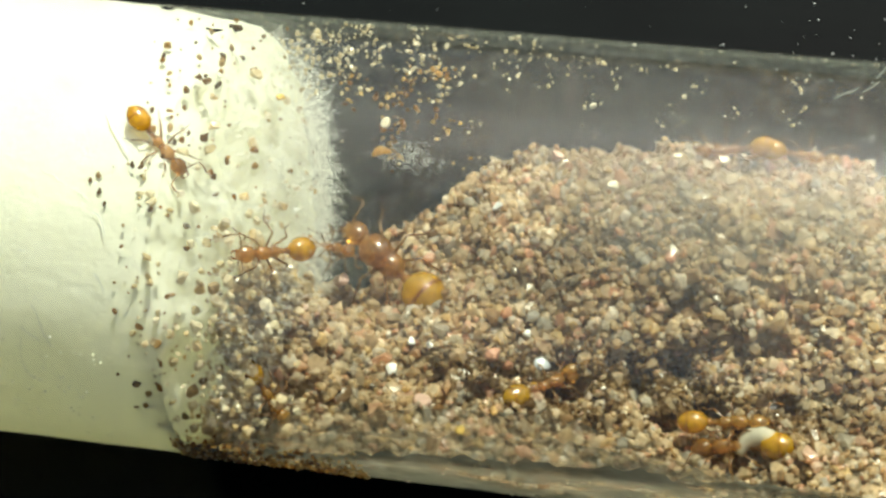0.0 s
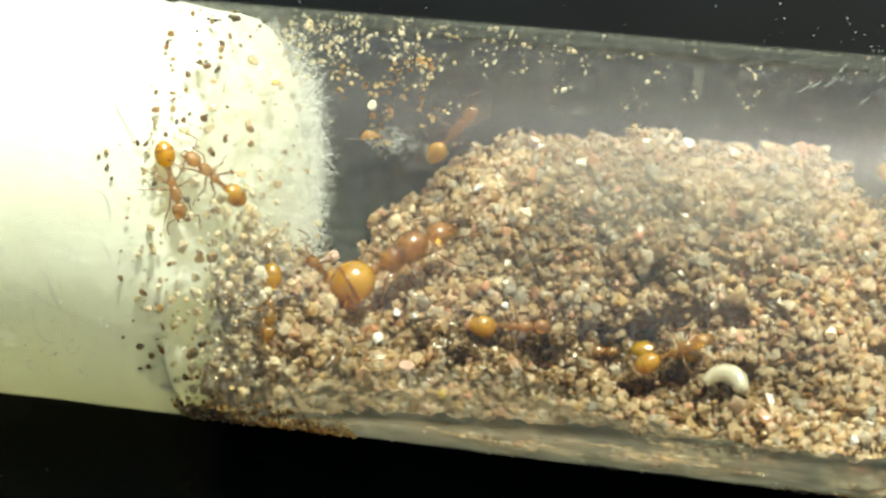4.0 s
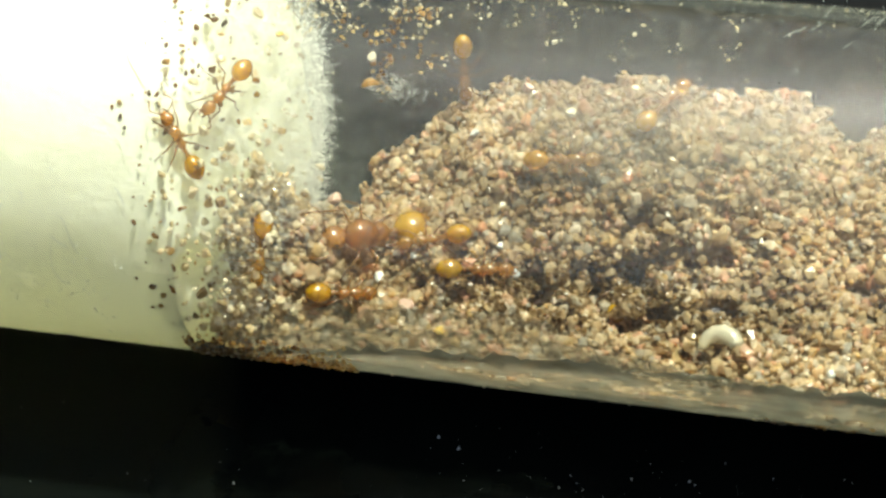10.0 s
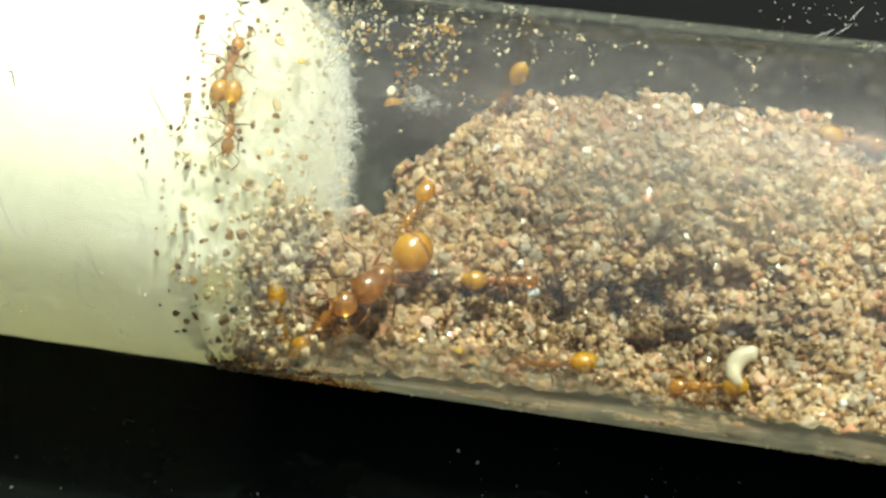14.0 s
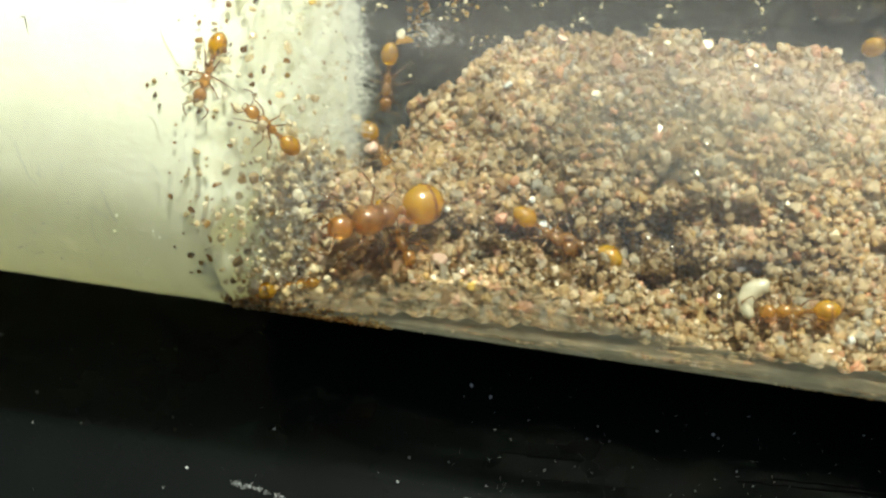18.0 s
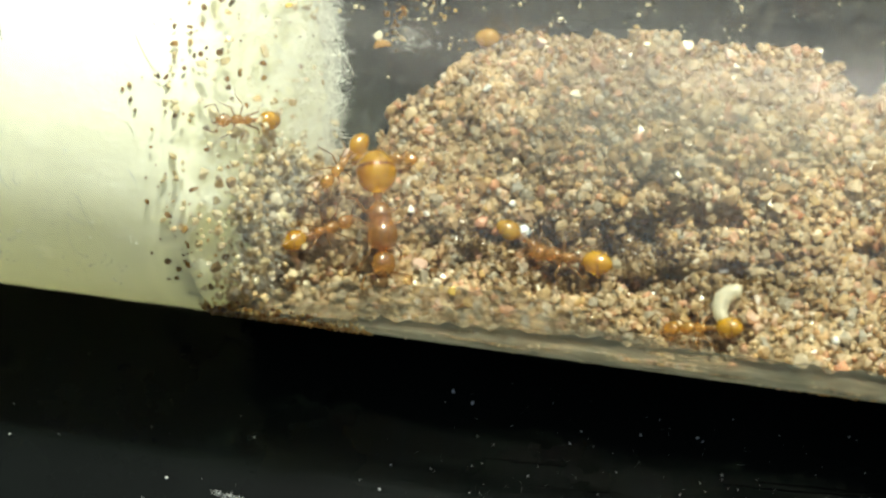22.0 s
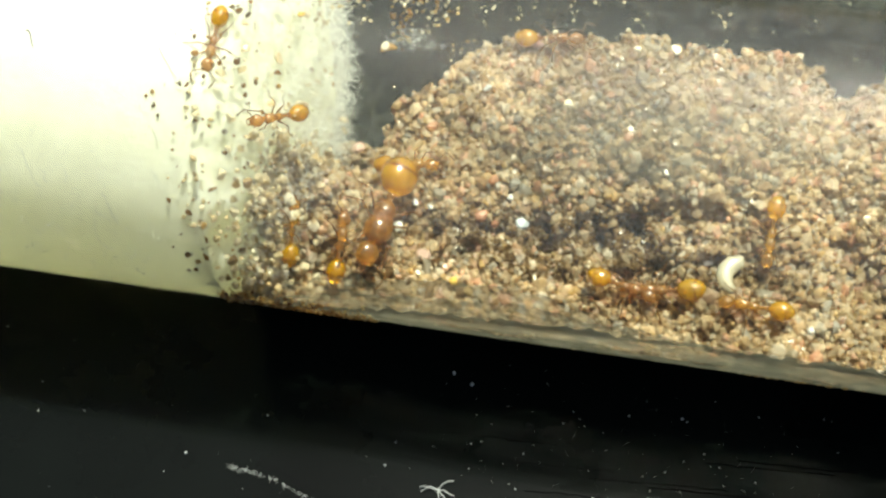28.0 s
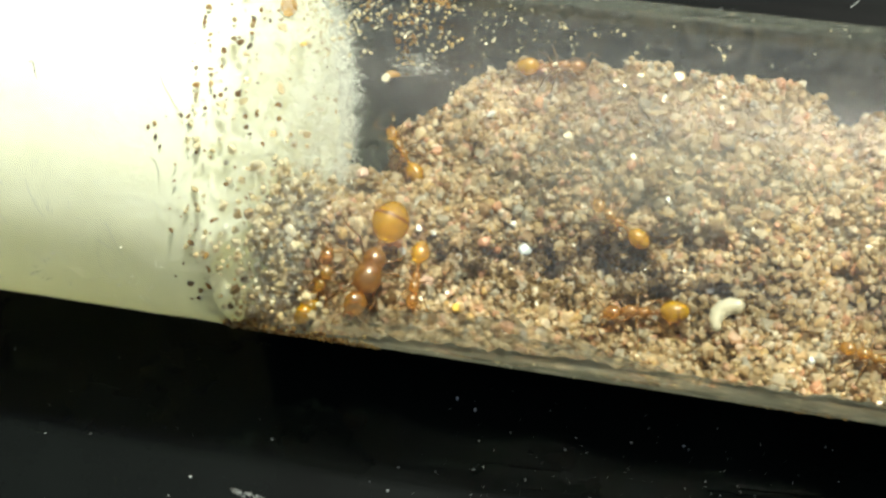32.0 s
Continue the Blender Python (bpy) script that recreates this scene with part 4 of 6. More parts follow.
# ---- dust and scratches on the table ----
def build_dust():
    rnd = random.Random(51)
    spots = []
    for _ in range(420):
        x, y = rnd.uniform(-25, 40), rnd.choice((rnd.uniform(-24, -7.5), rnd.uniform(8, 26)))
        spots.append(((x, y, 0.03), 0.03 + 0.12 * rnd.random() ** 4))
    for _ in range(150):
        spots.append(((rnd.uniform(12, 26), 17.2 + 0.5 * rnd.randint(0, 8) + rnd.gauss(0, 0.1), 0.03), 0.04 + 0.1 * rnd.random() ** 2))
    for _ in range(150):
        spots.append(((rnd.uniform(2, 19), rnd.uniform(-12.5, -6.2), 0.03), 0.025 + 0.06 * rnd.random() ** 3))
    for x, y in ((-8.43, -12.7), (0.46, -11.8), (2.5, -7.0), (3.4, -7.4)):
        spots.append(((x, y, 0.05), 0.16))
    tagged(scatter("dust", spots, M_DUST, None, "pale specks of dust on the black tabletop", 13), category="dust", kind="stuff")
    # threads of lint
    bm = bmesh.new()
    for n in range(6):
        a = radians(20 + 62 * n)
        pts = [(2.98, -12.5, 0.05)]
        for k in range(5):
            a += rnd.uniform(-0.5, 0.5)
            pts.append((pts[-1][0] + 0.16 * math.cos(a), pts[-1][1] + 0.16 * math.sin(a), 0.05 + 0.04 * k * (4 - k)))
        rod(bm, pts, [0.02] * 6, 5)
    tagged(part("lint", bm, M_DUST), "small branched white lint fibre on the tabletop", "lint")
    spots = []
    for _ in range(170):
        u = rnd.random() ** 1.5
        spots.append(((-6.3 + 6 * u + rnd.gauss(0, 0.09), -13.0 - 2.3 * u * u + rnd.gauss(0, 0.07), 0.02), 0.03 + 0.05 * rnd.random()))
    tagged(scatter("dust_smear", spots, M_DUST, None, "grey smear of dust on the tabletop", 15), category="dust", kind="stuff")
    for n in range(12):
        bm = bmesh.new()
        x, y = rnd.uniform(4, 17), rnd.uniform(-12.4, -8.6)
        pts = [(x + 0.45 * k, y + 0.03 * k + rnd.uniform(-0.04, 0.04), 0.012) for k in range(rnd.randint(4, 14))]
        w = rnd.uniform(0.015, 0.04)
        rod(bm, pts, [w] * len(pts), 4)
        tagged(part("scratch", bm, M_SCRATCH), "fine scratch in the black lacquer", "scratch", "scratches on the table")
    # pale nicks behind the tube
    for n in range(9):
        bm = bmesh.new()
        x, y, a = 13.6 + 0.75 * n + rnd.uniform(-0.3, 0.3), 16.2 + rnd.uniform(0, 2.2), radians(rnd.uniform(40, 62))
        run = rnd.uniform(0.5, 1.3)
        pts = [(x + run * k / 4 * math.cos(a), y + run * k / 4 * math.sin(a), 0.012) for k in range(5)]
        rod(bm, pts, [0.008, 0.018, 0.022, 0.018, 0.008], 4)
        tagged(part("nick", bm, M_DUST), "short pale nick in the black lacquer", "scratch", "scratches on the table")


def build_hair():
    bm = bmesh.new()
    pts = []
    for k in range(9):
        u = k / 8
        x, a = -14.6 + 0.5 * u, 76 - 3.5 * u + 1.2 * math.sin(5 * u)
        pts.append(on_glass(x, a, 0.05))
    rod(bm, pts, [0.03] * 9, 5)
    tagged(part("hair", bm, M_SCRATCH), "short dark curled hair on the glass over the cotton", "hair")
    for n, (x, a) in enumerate(((-12.2, 132), (-9.4, 128), (-7.0, 112))):
        bm = bmesh.new()
        pts = [on_glass(x + 0.12 * k, a + 0.6 * math.sin(k + n), 0.05) for k in range(6)]
        rod(bm, pts, [0.03, 0.05, 0.06, 0.06, 0.05, 0.03], 5)
        tagged(part("dirt_mark", bm, M_SCRATCH), "dark mark on the glass over the cotton", "dirt")


def build_husk():
    """An empty curled husk caught on the glass near the tuft."""
    bm = bmesh.new()
    pts = [(-2.1 + 0.09 * k, 3.7 + 0.04 * k, 8.7 + 0.2 * math.sin(0.5 * k)) for k in range(8)]
    rod(bm, pts, [0.05, 0.11, 0.15, 0.17, 0.15, 0.13, 0.1, 0.04], 9)
    tagged(part("husk", bm, M_HUSK), "small pinkish-brown empty husk stuck before the far wall", "husk")


build_husk()
build_fibre_tuft()
build_dust()
build_hair()


# ---- what moves ----
def motions():
    """Rows: seconds, place in millimetres, turn in degrees."""
    queen = [
        (0, -1.94, 2.97, 3.06, -12, -7, 144), (0.5, -2.76, 3.50, 3.10, -14, -7, 150), (1, -2.52, 3.41, 3.02, -13, -5, 146), (1.5, -3.13, 3.43, 3.08, -17, -7, 158),
        (2, -3.15, 3.31, 3.06, -17, -6, 158), (2.5, -2.43, 3.41, 3.01, -13, -5, 146), (3, -2.43, 3.41, 3.01, -13, -5, 146), (3.5, -1.20, 1.80, 4.10, -8, -16, 95),
        (4, -0.17, 1.00, 4.55, 0, -11, 38), (4.5, 1.31, -0.51, 4.21, 21, -3, 5), (5, 2.44, -2.50, 3.84, 14, 1, 9), (5.5, 2.92, -2.37, 4.28, 14, 8, 2),
        (6, 1.67, -1.85, 4.38, 12, 18, -51), (6.5, 0.20, -1.94, 4.20, -3, 17, -105), (7, -1.10, -0.84, 4.08, -9, 7, -138), (7.5, -2.41, 0.23, 3.98, -7, -4, -164),
        (8, -2.55, 0.18, 4.10, 0, -5, -175), (8.5, -2.02, -0.84, 4.56, -13, -25, -157), (9, -1.44, -1.02, 4.14, -16, -29, -153), (9.5, -1.49, -1.49, 4.27, -22, -27, -141),
        (10, -1.69, -0.74, 4.13, -21, -30, -140), (10.5, -2.38, 0.10, 4.04, -6, -4, -162), (11, -2.03, -1.92, 5.58, -46, -27, -134), (11.5, -2.06, -2.56, 5.81, -47, -23, -133),
        (12, -1.79, -1.40, 5.06, -46, -27, -128), (12.5, -2.04, -2.81, 5.56, -49, -9, -121), (13, -1.85, -2.79, 5.27, -47, -8, -120), (13.5, -1.89, -2.87, 5.34, -47, -5, -117),
        (14, -1.80, -2.69, 5.23, -45, -11, -119), (14.5, -2.08, -3.18, 5.26, -46, -8, -119), (15, -2.13, -3.06, 5.33, -44, -15, -125), (15.5, -2.14, -2.99, 5.48, -41, -22, -131),
        (16, -2.19, -2.90, 5.60, -37, -29, -138), (16.5, -2.25, -2.81, 5.70, -31, -35, -146), (17, -2.01, -2.34, 5.84, -29, -42, -154), (17.5, -2.14, -2.47, 5.97, -35, -39, -149),
        (18, -2.10, -2.89, 5.72, -43, -24, -136), (18.5, -2.01, -2.78, 5.55, -47, -12, -122), (19, -1.82, -2.47, 5.12, -45, -3, -111), (19.5, -1.66, -2.15, 4.70, -40, -7, -104),
        (20, -1.56, -1.87, 4.17, -37, 0, -97), (20.5, -1.58, -2.33, 4.61, -40, 2, -97), (21, -1.44, -2.59, 4.60, -36, 8, -90), (21.5, -1.44, -2.28, 4.39, -33, 13, -81),
        (22, -1.46, -2.13, 4.23, -31, 17, -74), (22.5, -1.50, -2.49, 4.65, -36, 15, -80), (23, -1.36, -2.50, 4.46, -28, 20, -68), (23.5, -1.42, -1.89, 4.08, -28, 19, -66),
        (24, -1.37, -2.58, 4.38, -28, 17, -73), (24.5, -1.38, -2.46, 4.41, -33, 9, -88), (25, -1.39, -2.57, 4.56, -34, 9, -88), (25.5, -1.47, -2.67, 4.61, -36, 9, -89),
        (26, -1.49, -2.79, 4.74, -37, 9, -91), (26.5, -1.58, -2.88, 4.77, -38, 9, -92), (27, -1.45, -2.86, 4.63, -33, 12, -86), (27.5, -1.47, -2.82, 4.62, -35, 8, -92),
        (28, -1.55, -2.58, 4.74, -40, 1, -97), (28.5, -1.63, -2.62, 4.83, -41, -5, -104), (29, -1.86, -3.10, 5.07, -43, 0, -107), (29.5, -1.98, -3.14, 5.13, -44, 1, -107),
        (30, -1.91, -2.99, 5.12, -44, -4, -110), (30.5, -2.12, -3.34, 5.26, -46, -2, -116), (31, -1.91, -2.90, 5.15, -44, -2, -105), (31.5, -1.97, -2.95, 5.25, -44, -1, -106),
        (32, -1.86, -3.61, 4.82, -41, 10, -101),
    ]
    drive(QUEEN, queen, 0.5)
    climber_a = [
        (0, -7.11, -2.19, 14.96, 9, 31, -34), (0.5, -7.46, -0.82, 15.25, -21, 14, -105), (1, -7.09, -0.95, 15.24, -25, 14, -105), (1.5, -7.18, -2.36, 14.91, -27, 20, -110),
        (2, -7.04, -3.72, 14.28, -22, 34, -93), (2.5, -6.69, -3.40, 14.46, -14, 38, -69), (3, -6.60, -3.71, 14.29, -12, 42, -63), (3.5, -6.52, -4.01, 14.10, -8, 45, -56),
        (4, -6.49, -4.08, 14.05, -14, 45, -63), (4.5, -6.47, -4.15, 14.00, -19, 45, -70), (5, -6.62, -4.53, 13.72, -17, 46, -71), (5.5, -6.52, -3.80, 14.23, -15, 41, -70),
        (6, -6.92, -2.65, 14.80, -27, 23, -101), (6.5, -6.78, -2.05, 15.01, -30, 18, -104), (7, -6.77, -1.73, 15.09, -34, 4, -123), (7.5, -6.41, -1.50, 15.14, -34, -25, -148),
        (8, -5.93, -1.36, 15.17, -18, -38, 179), (8.5, -7.37, -1.39, 15.17, 14, -24, 99), (9, -6.68, -2.10, 14.99, 33, -20, 80), (9.5, -6.80, -3.47, 14.42, 23, -32, 88),
        (10, -6.62, -4.21, 13.96, -3, -46, 137), (10.5, -5.82, -4.11, 13.73, -43, -34, -157), (11, -6.60, -2.71, 14.78, -38, 14, -111), (11.5, -6.74, -1.68, 15.10, -22, 28, -80),
        (12, -6.88, -1.95, 15.04, -20, 27, -81), (12.5, -6.92, -1.68, 15.10, -29, 15, -108), (13, -6.95, -2.04, 15.01, -32, -4, -142), (13.5, -6.29, -2.95, 14.58, -6, -47, 157),
        (14, -6.41, -0.15, 15.30, 35, -13, 82), (14.5, -6.23, -2.07, 14.91, 42, -15, 82), (15, -6.35, -2.57, 14.83, 32, -33, 102), (15.5, -6.56, -2.85, 14.72, 5, -39, 135),
        (16, -6.24, -2.09, 14.90, 30, -34, 111), (16.5, -5.30, -1.44, 15.16, 43, -28, 94), (17, -5.36, -3.57, 13.54, 23, -48, 122), (17.5, -5.95, -4.20, 13.51, 6, -51, 137),
        (18, -4.77, -3.84, 13.23, -13, -52, 168), (18.5, -4.22, -2.99, 12.41, -32, -49, -157), (19, -4.14, -2.15, 11.47, -41, -46, -145), (19.5, -4.08, -2.48, 12.12, -47, -32, -133),
        (20, -4.34, -3.08, 13.08, -41, -38, -140), (20.5, -4.77, -3.21, 12.87, -42, -37, -142), (21, -4.92, -3.42, 13.24, -44, -35, -143), (21.5, -4.77, -3.48, 13.18, -45, -35, -143),
        (22, -5.21, -3.13, 12.71, -43, -37, -142), (22.5, -4.70, -3.17, 13.24, -41, -37, -142), (23, -4.48, -3.34, 12.87, -44, -37, -141), (23.5, -4.36, -3.42, 12.51, -49, -31, -135),
        (24, -4.59, -3.37, 12.91, -43, -37, -143), (24.5, -4.54, -3.38, 12.87, -43, -37, -143), (25, -4.51, -3.29, 12.97, -42, -37, -142), (25.5, -4.53, -3.18, 13.01, -41, -37, -142),
        (26, -4.40, -3.12, 13.15, -40, -38, -142), (26.5, -4.38, -3.03, 13.19, -39, -38, -142), (27, -4.31, -3.03, 13.02, -41, -39, -140), (27.5, -4.51, -3.13, 13.36, -39, -37, -142),
        (28, -4.42, -3.07, 13.23, -43, -32, -134), (28.5, -4.39, -2.27, 12.50, -33, -43, -150), (29, -4.42, -0.68, 12.57, 12, -58, 149), (29.5, -4.50, 0.02, 13.70, 45, -34, 97),
        (30, -5.20, 2.14, 13.27, 50, -18, 96), (30.5, -4.88, 3.79, 13.38, 46, 7, 83), (31, -5.86, 5.62, 11.95, 52, -16, 91), (31.5, -6.03, 5.38, 12.36, 48, -15, 102),
        (32, -6.13, 4.92, 13.06, 43, -6, 105),
    ]
    drive(CLIMBER_A, climber_a, 1.0)
    climber_b = [
        (0, -3.88, 1.79, 5.46, 41, 40, 34), (0.5, -3.94, -2.28, 10.19, 56, 39, 50), (1, -4.02, -1.62, 8.10, 57, 33, 53), (1.5, -3.95, -3.57, 10.46, 61, 32, 52),
        (2, -5.78, -5.02, 12.21, 55, 7, 52), (2.5, -6.08, -3.61, 14.34, 26, -37, 99), (3, -6.29, -3.59, 14.35, 12, -45, 126), (3.5, -6.10, -3.55, 14.38, -7, -48, 155),
        (4, -5.45, -3.30, 13.94, -16, -50, 173), (4.5, -4.59, -3.00, 13.49, -29, -49, -167), (5, -4.70, -2.52, 13.53, -51, -27, -130), (5.5, -4.59, -2.10, 13.29, -53, -27, -131),
        (6, -4.79, -2.13, 13.76, -55, -21, -124), (6.5, -4.86, -2.27, 13.84, -56, -18, -122), (7, -5.65, -2.08, 13.63, -56, -14, -121), (7.5, -5.55, -1.90, 13.56, -56, -14, -120),
        (8, -5.57, -2.26, 14.02, -55, -9, -119), (8.5, -5.68, -2.06, 13.67, -57, -9, -118), (9, -5.64, -1.88, 13.67, -57, 2, -111), (9.5, -5.75, -2.28, 14.09, -55, 2, -111),
        (10, -5.52, -2.21, 14.48, -56, 3, -112), (10.5, -5.01, -1.05, 14.49, -54, 12, -107), (11, -5.77, -2.38, 13.80, -50, 28, -92), (11.5, -5.88, -2.68, 14.25, -40, 34, -82),
        (12, -5.88, -2.38, 14.19, -36, 41, -71), (12.5, -5.94, -2.87, 14.53, -37, 36, -82), (13, -5.52, -3.31, 14.50, -43, -27, -144), (13.5, -5.56, -2.15, 14.54, -54, 11, -106),
        (14, -6.00, -2.29, 14.57, -42, 28, -86), (14.5, -5.93, -3.54, 14.38, -7, 47, -43), (15, -6.34, -2.87, 14.68, -32, 33, -79), (15.5, -6.54, -2.11, 14.99, -38, 11, -107),
        (16, -6.69, -2.10, 14.99, -33, 18, -99), (16.5, -6.87, -2.01, 15.02, -24, 22, -89), (17, -5.73, -1.29, 15.18, -46, 8, -105), (17.5, -6.66, -3.82, 14.22, -36, 20, -113),
        (18, -6.99, -2.85, 14.72, -25, 23, -101), (18.5, -6.59, -2.95, 14.68, -32, 24, -96), (19, -6.98, -1.90, 15.05, -24, 20, -95), (19.5, -6.00, -1.00, 15.23, -35, 14, -98),
        (20, -6.80, -1.26, 15.19, -28, 16, -99), (20.5, -6.54, -0.61, 15.27, -32, 18, -89), (21, -5.91, 0.60, 15.28, -37, 1, -101), (21.5, -5.17, 2.63, 14.35, -43, -21, -116),
        (22, -4.90, 4.88, 11.83, -29, -33, -143), (22.5, -5.16, 5.72, 9.25, 9, -57, 163), (23, -3.67, 2.49, 12.04, 34, -42, 109), (23.5, -4.84, 7.07, 5.13, -22, -56, 116),
        (24, -5.42, 7.34, 7.34, 17, -72, 72), (24.5, -4.89, 5.07, 11.67, 33, -45, 128), (25, -5.22, 2.13, 14.56, -14, -43, -165), (25.5, -5.53, 1.30, 15.18, -41, -17, -118),
        (26, -5.37, -0.20, 15.30, -44, 8, -102), (26.5, -5.37, -1.42, 15.16, -40, 30, -82), (27, -5.14, -2.44, 13.81, -7, 53, -26), (27.5, -6.86, -2.73, 14.77, 0, 33, -46),
        (28, -6.94, -1.28, 15.19, -23, 18, -94), (28.5, -7.03, -1.34, 15.18, -21, 20, -89), (29, -6.68, 0.09, 15.30, -25, 9, -96), (29.5, -6.78, 1.29, 15.19, -24, 3, -92),
        (30, -6.76, 2.17, 14.97, -25, -2, -91), (30.5, -6.86, 2.05, 15.01, -21, -12, -116), (31, -7.04, 2.34, 14.92, -16, -12, -120), (31.5, -7.49, 3.27, 14.53, -10, -14, -124),
        (32, -7.82, 3.57, 14.37, -15, -5, -89),
    ]
    drive(CLIMBER_B, climber_b, 1.0)
    corner = [
        (0, -4.12, -5.49, 6.27, 15, 60, -25), (0.5, -4.41, -6.09, 8.94, -20, 66, -53), (1, -4.33, -5.84, 9.11, -44, 58, -80), (1.5, -4.16, -5.62, 10.74, -44, 56, -80),
        (2, -4.12, -5.69, 8.85, -46, 55, -81), (2.5, -4.20, -5.74, 9.61, -46, 58, -82), (3, -4.11, -5.70, 8.81, -51, 52, -88), (3.5, -4.06, -5.70, 7.94, -54, 49, -94),
        (4, -3.84, -4.73, 8.48, -51, 45, -88), (4.5, -3.73, -3.53, 8.74, -50, 39, -83), (5, -3.62, -4.30, 7.90, -36, 39, -89), (5.5, -3.43, -4.64, 7.47, -32, 50, -87),
        (6, -4.04, -5.58, 8.79, -46, 55, -81), (6.5, -4.10, -5.76, 8.70, -51, 52, -88), (7, -4.36, -6.25, 8.65, -38, 61, -74), (7.5, -3.76, -4.50, 7.66, 37, 48, 8),
        (8, -4.34, -5.72, 11.47, -4, 62, -34), (8.5, -4.24, -6.62, 7.72, 58, 42, 34), (9, -4.34, -6.26, 5.91, 46, 24, 6), (9.5, -4.03, -5.94, 8.17, -32, 61, -67),
        (10, -4.18, -5.48, 9.07, -56, 47, -93), (10.5, -3.87, -4.72, 8.90, -57, 37, -95), (11, -4.00, -5.78, 8.29, -49, 48, -86), (11.5, -3.96, -5.61, 7.59, -37, 59, -74),
        (12, -3.99, -5.72, 8.38, -56, 38, -96), (12.5, -4.27, -5.63, 9.17, -48, 59, -83), (13, -4.12, -6.53, 7.88, 3, 69, -29), (13.5, -4.01, -6.15, 7.87, -36, 58, -73),
        (14, -4.15, -6.41, 7.61, -36, 59, -74), (14.5, -4.23, -6.65, 7.99, -37, 62, -76), (15, -4.02, -6.24, 7.68, -49, 48, -87), (15.5, -4.13, -5.66, 6.56, -54, 43, -98),
        (16, -4.31, -5.85, 5.89, 6, 62, -42), (16.5, -4.32, -6.14, 5.92, 45, 32, 5), (17, -4.60, -6.13, 5.55, 49, 42, 11), (17.5, -4.64, -6.57, 6.04, 59, 53, 23),
        (18, -4.50, -6.48, 5.95, 66, 28, 37), (18.5, -4.44, -5.68, 5.82, 64, 0, 50), (19, -4.17, -5.45, 6.21, 59, -24, 65), (19.5, -4.09, -5.58, 6.29, 47, -45, 76),
        (20, -3.78, -5.36, 6.69, 31, -53, 99), (20.5, -3.70, -5.38, 5.06, -35, -32, 170), (21, -4.16, -5.78, 6.51, -48, 8, -153), (21.5, -2.49, -2.21, 6.73, -51, -1, -113),
        (22, -2.71, -1.30, 7.39, -51, -1, -113), (22.5, -2.93, -0.40, 8.05, 45, 52, 33), (23, -3.15, 0.51, 8.71, 45, 52, 33), (23.5, -3.38, 1.42, 9.37, 45, 52, 33),
        (24, -3.32, -1.38, 8.56, 38, -40, 89), (24.5, -3.26, -4.17, 7.75, 38, -40, 89), (25, -3.56, -4.69, 7.45, 39, -46, 87), (25.5, -3.85, -5.06, 7.00, 41, -51, 88),
        (26, -4.53, -5.42, 6.88, 22, -42, 93), (26.5, -4.19, -5.71, 6.75, 49, -50, 92), (27, -4.12, -5.93, 8.39, 60, -39, 85), (27.5, -4.03, -5.81, 8.37, 52, -40, 88),
        (28, -3.97, -5.36, 8.71, 55, -41, 88), (28.5, -4.07, -5.99, 8.23, 59, -39, 83), (29, -4.03, -6.00, 7.86, 58, -34, 78), (29.5, -4.20, -5.70, 6.82, 61, -31, 74),
        (30, -3.96, -6.25, 5.64, 54, 6, 29), (30.5, -3.24, -5.07, 5.10, 45, 15, 17), (31, -2.72, -4.74, 5.02, 46, 7, 36), (31.5, -3.51, -5.19, 5.22, 45, -9, 38),
        (32, -3.55, -5.15, 5.28, 37, -30, 62),
    ]
    drive(CORNER, corner, 1.0)
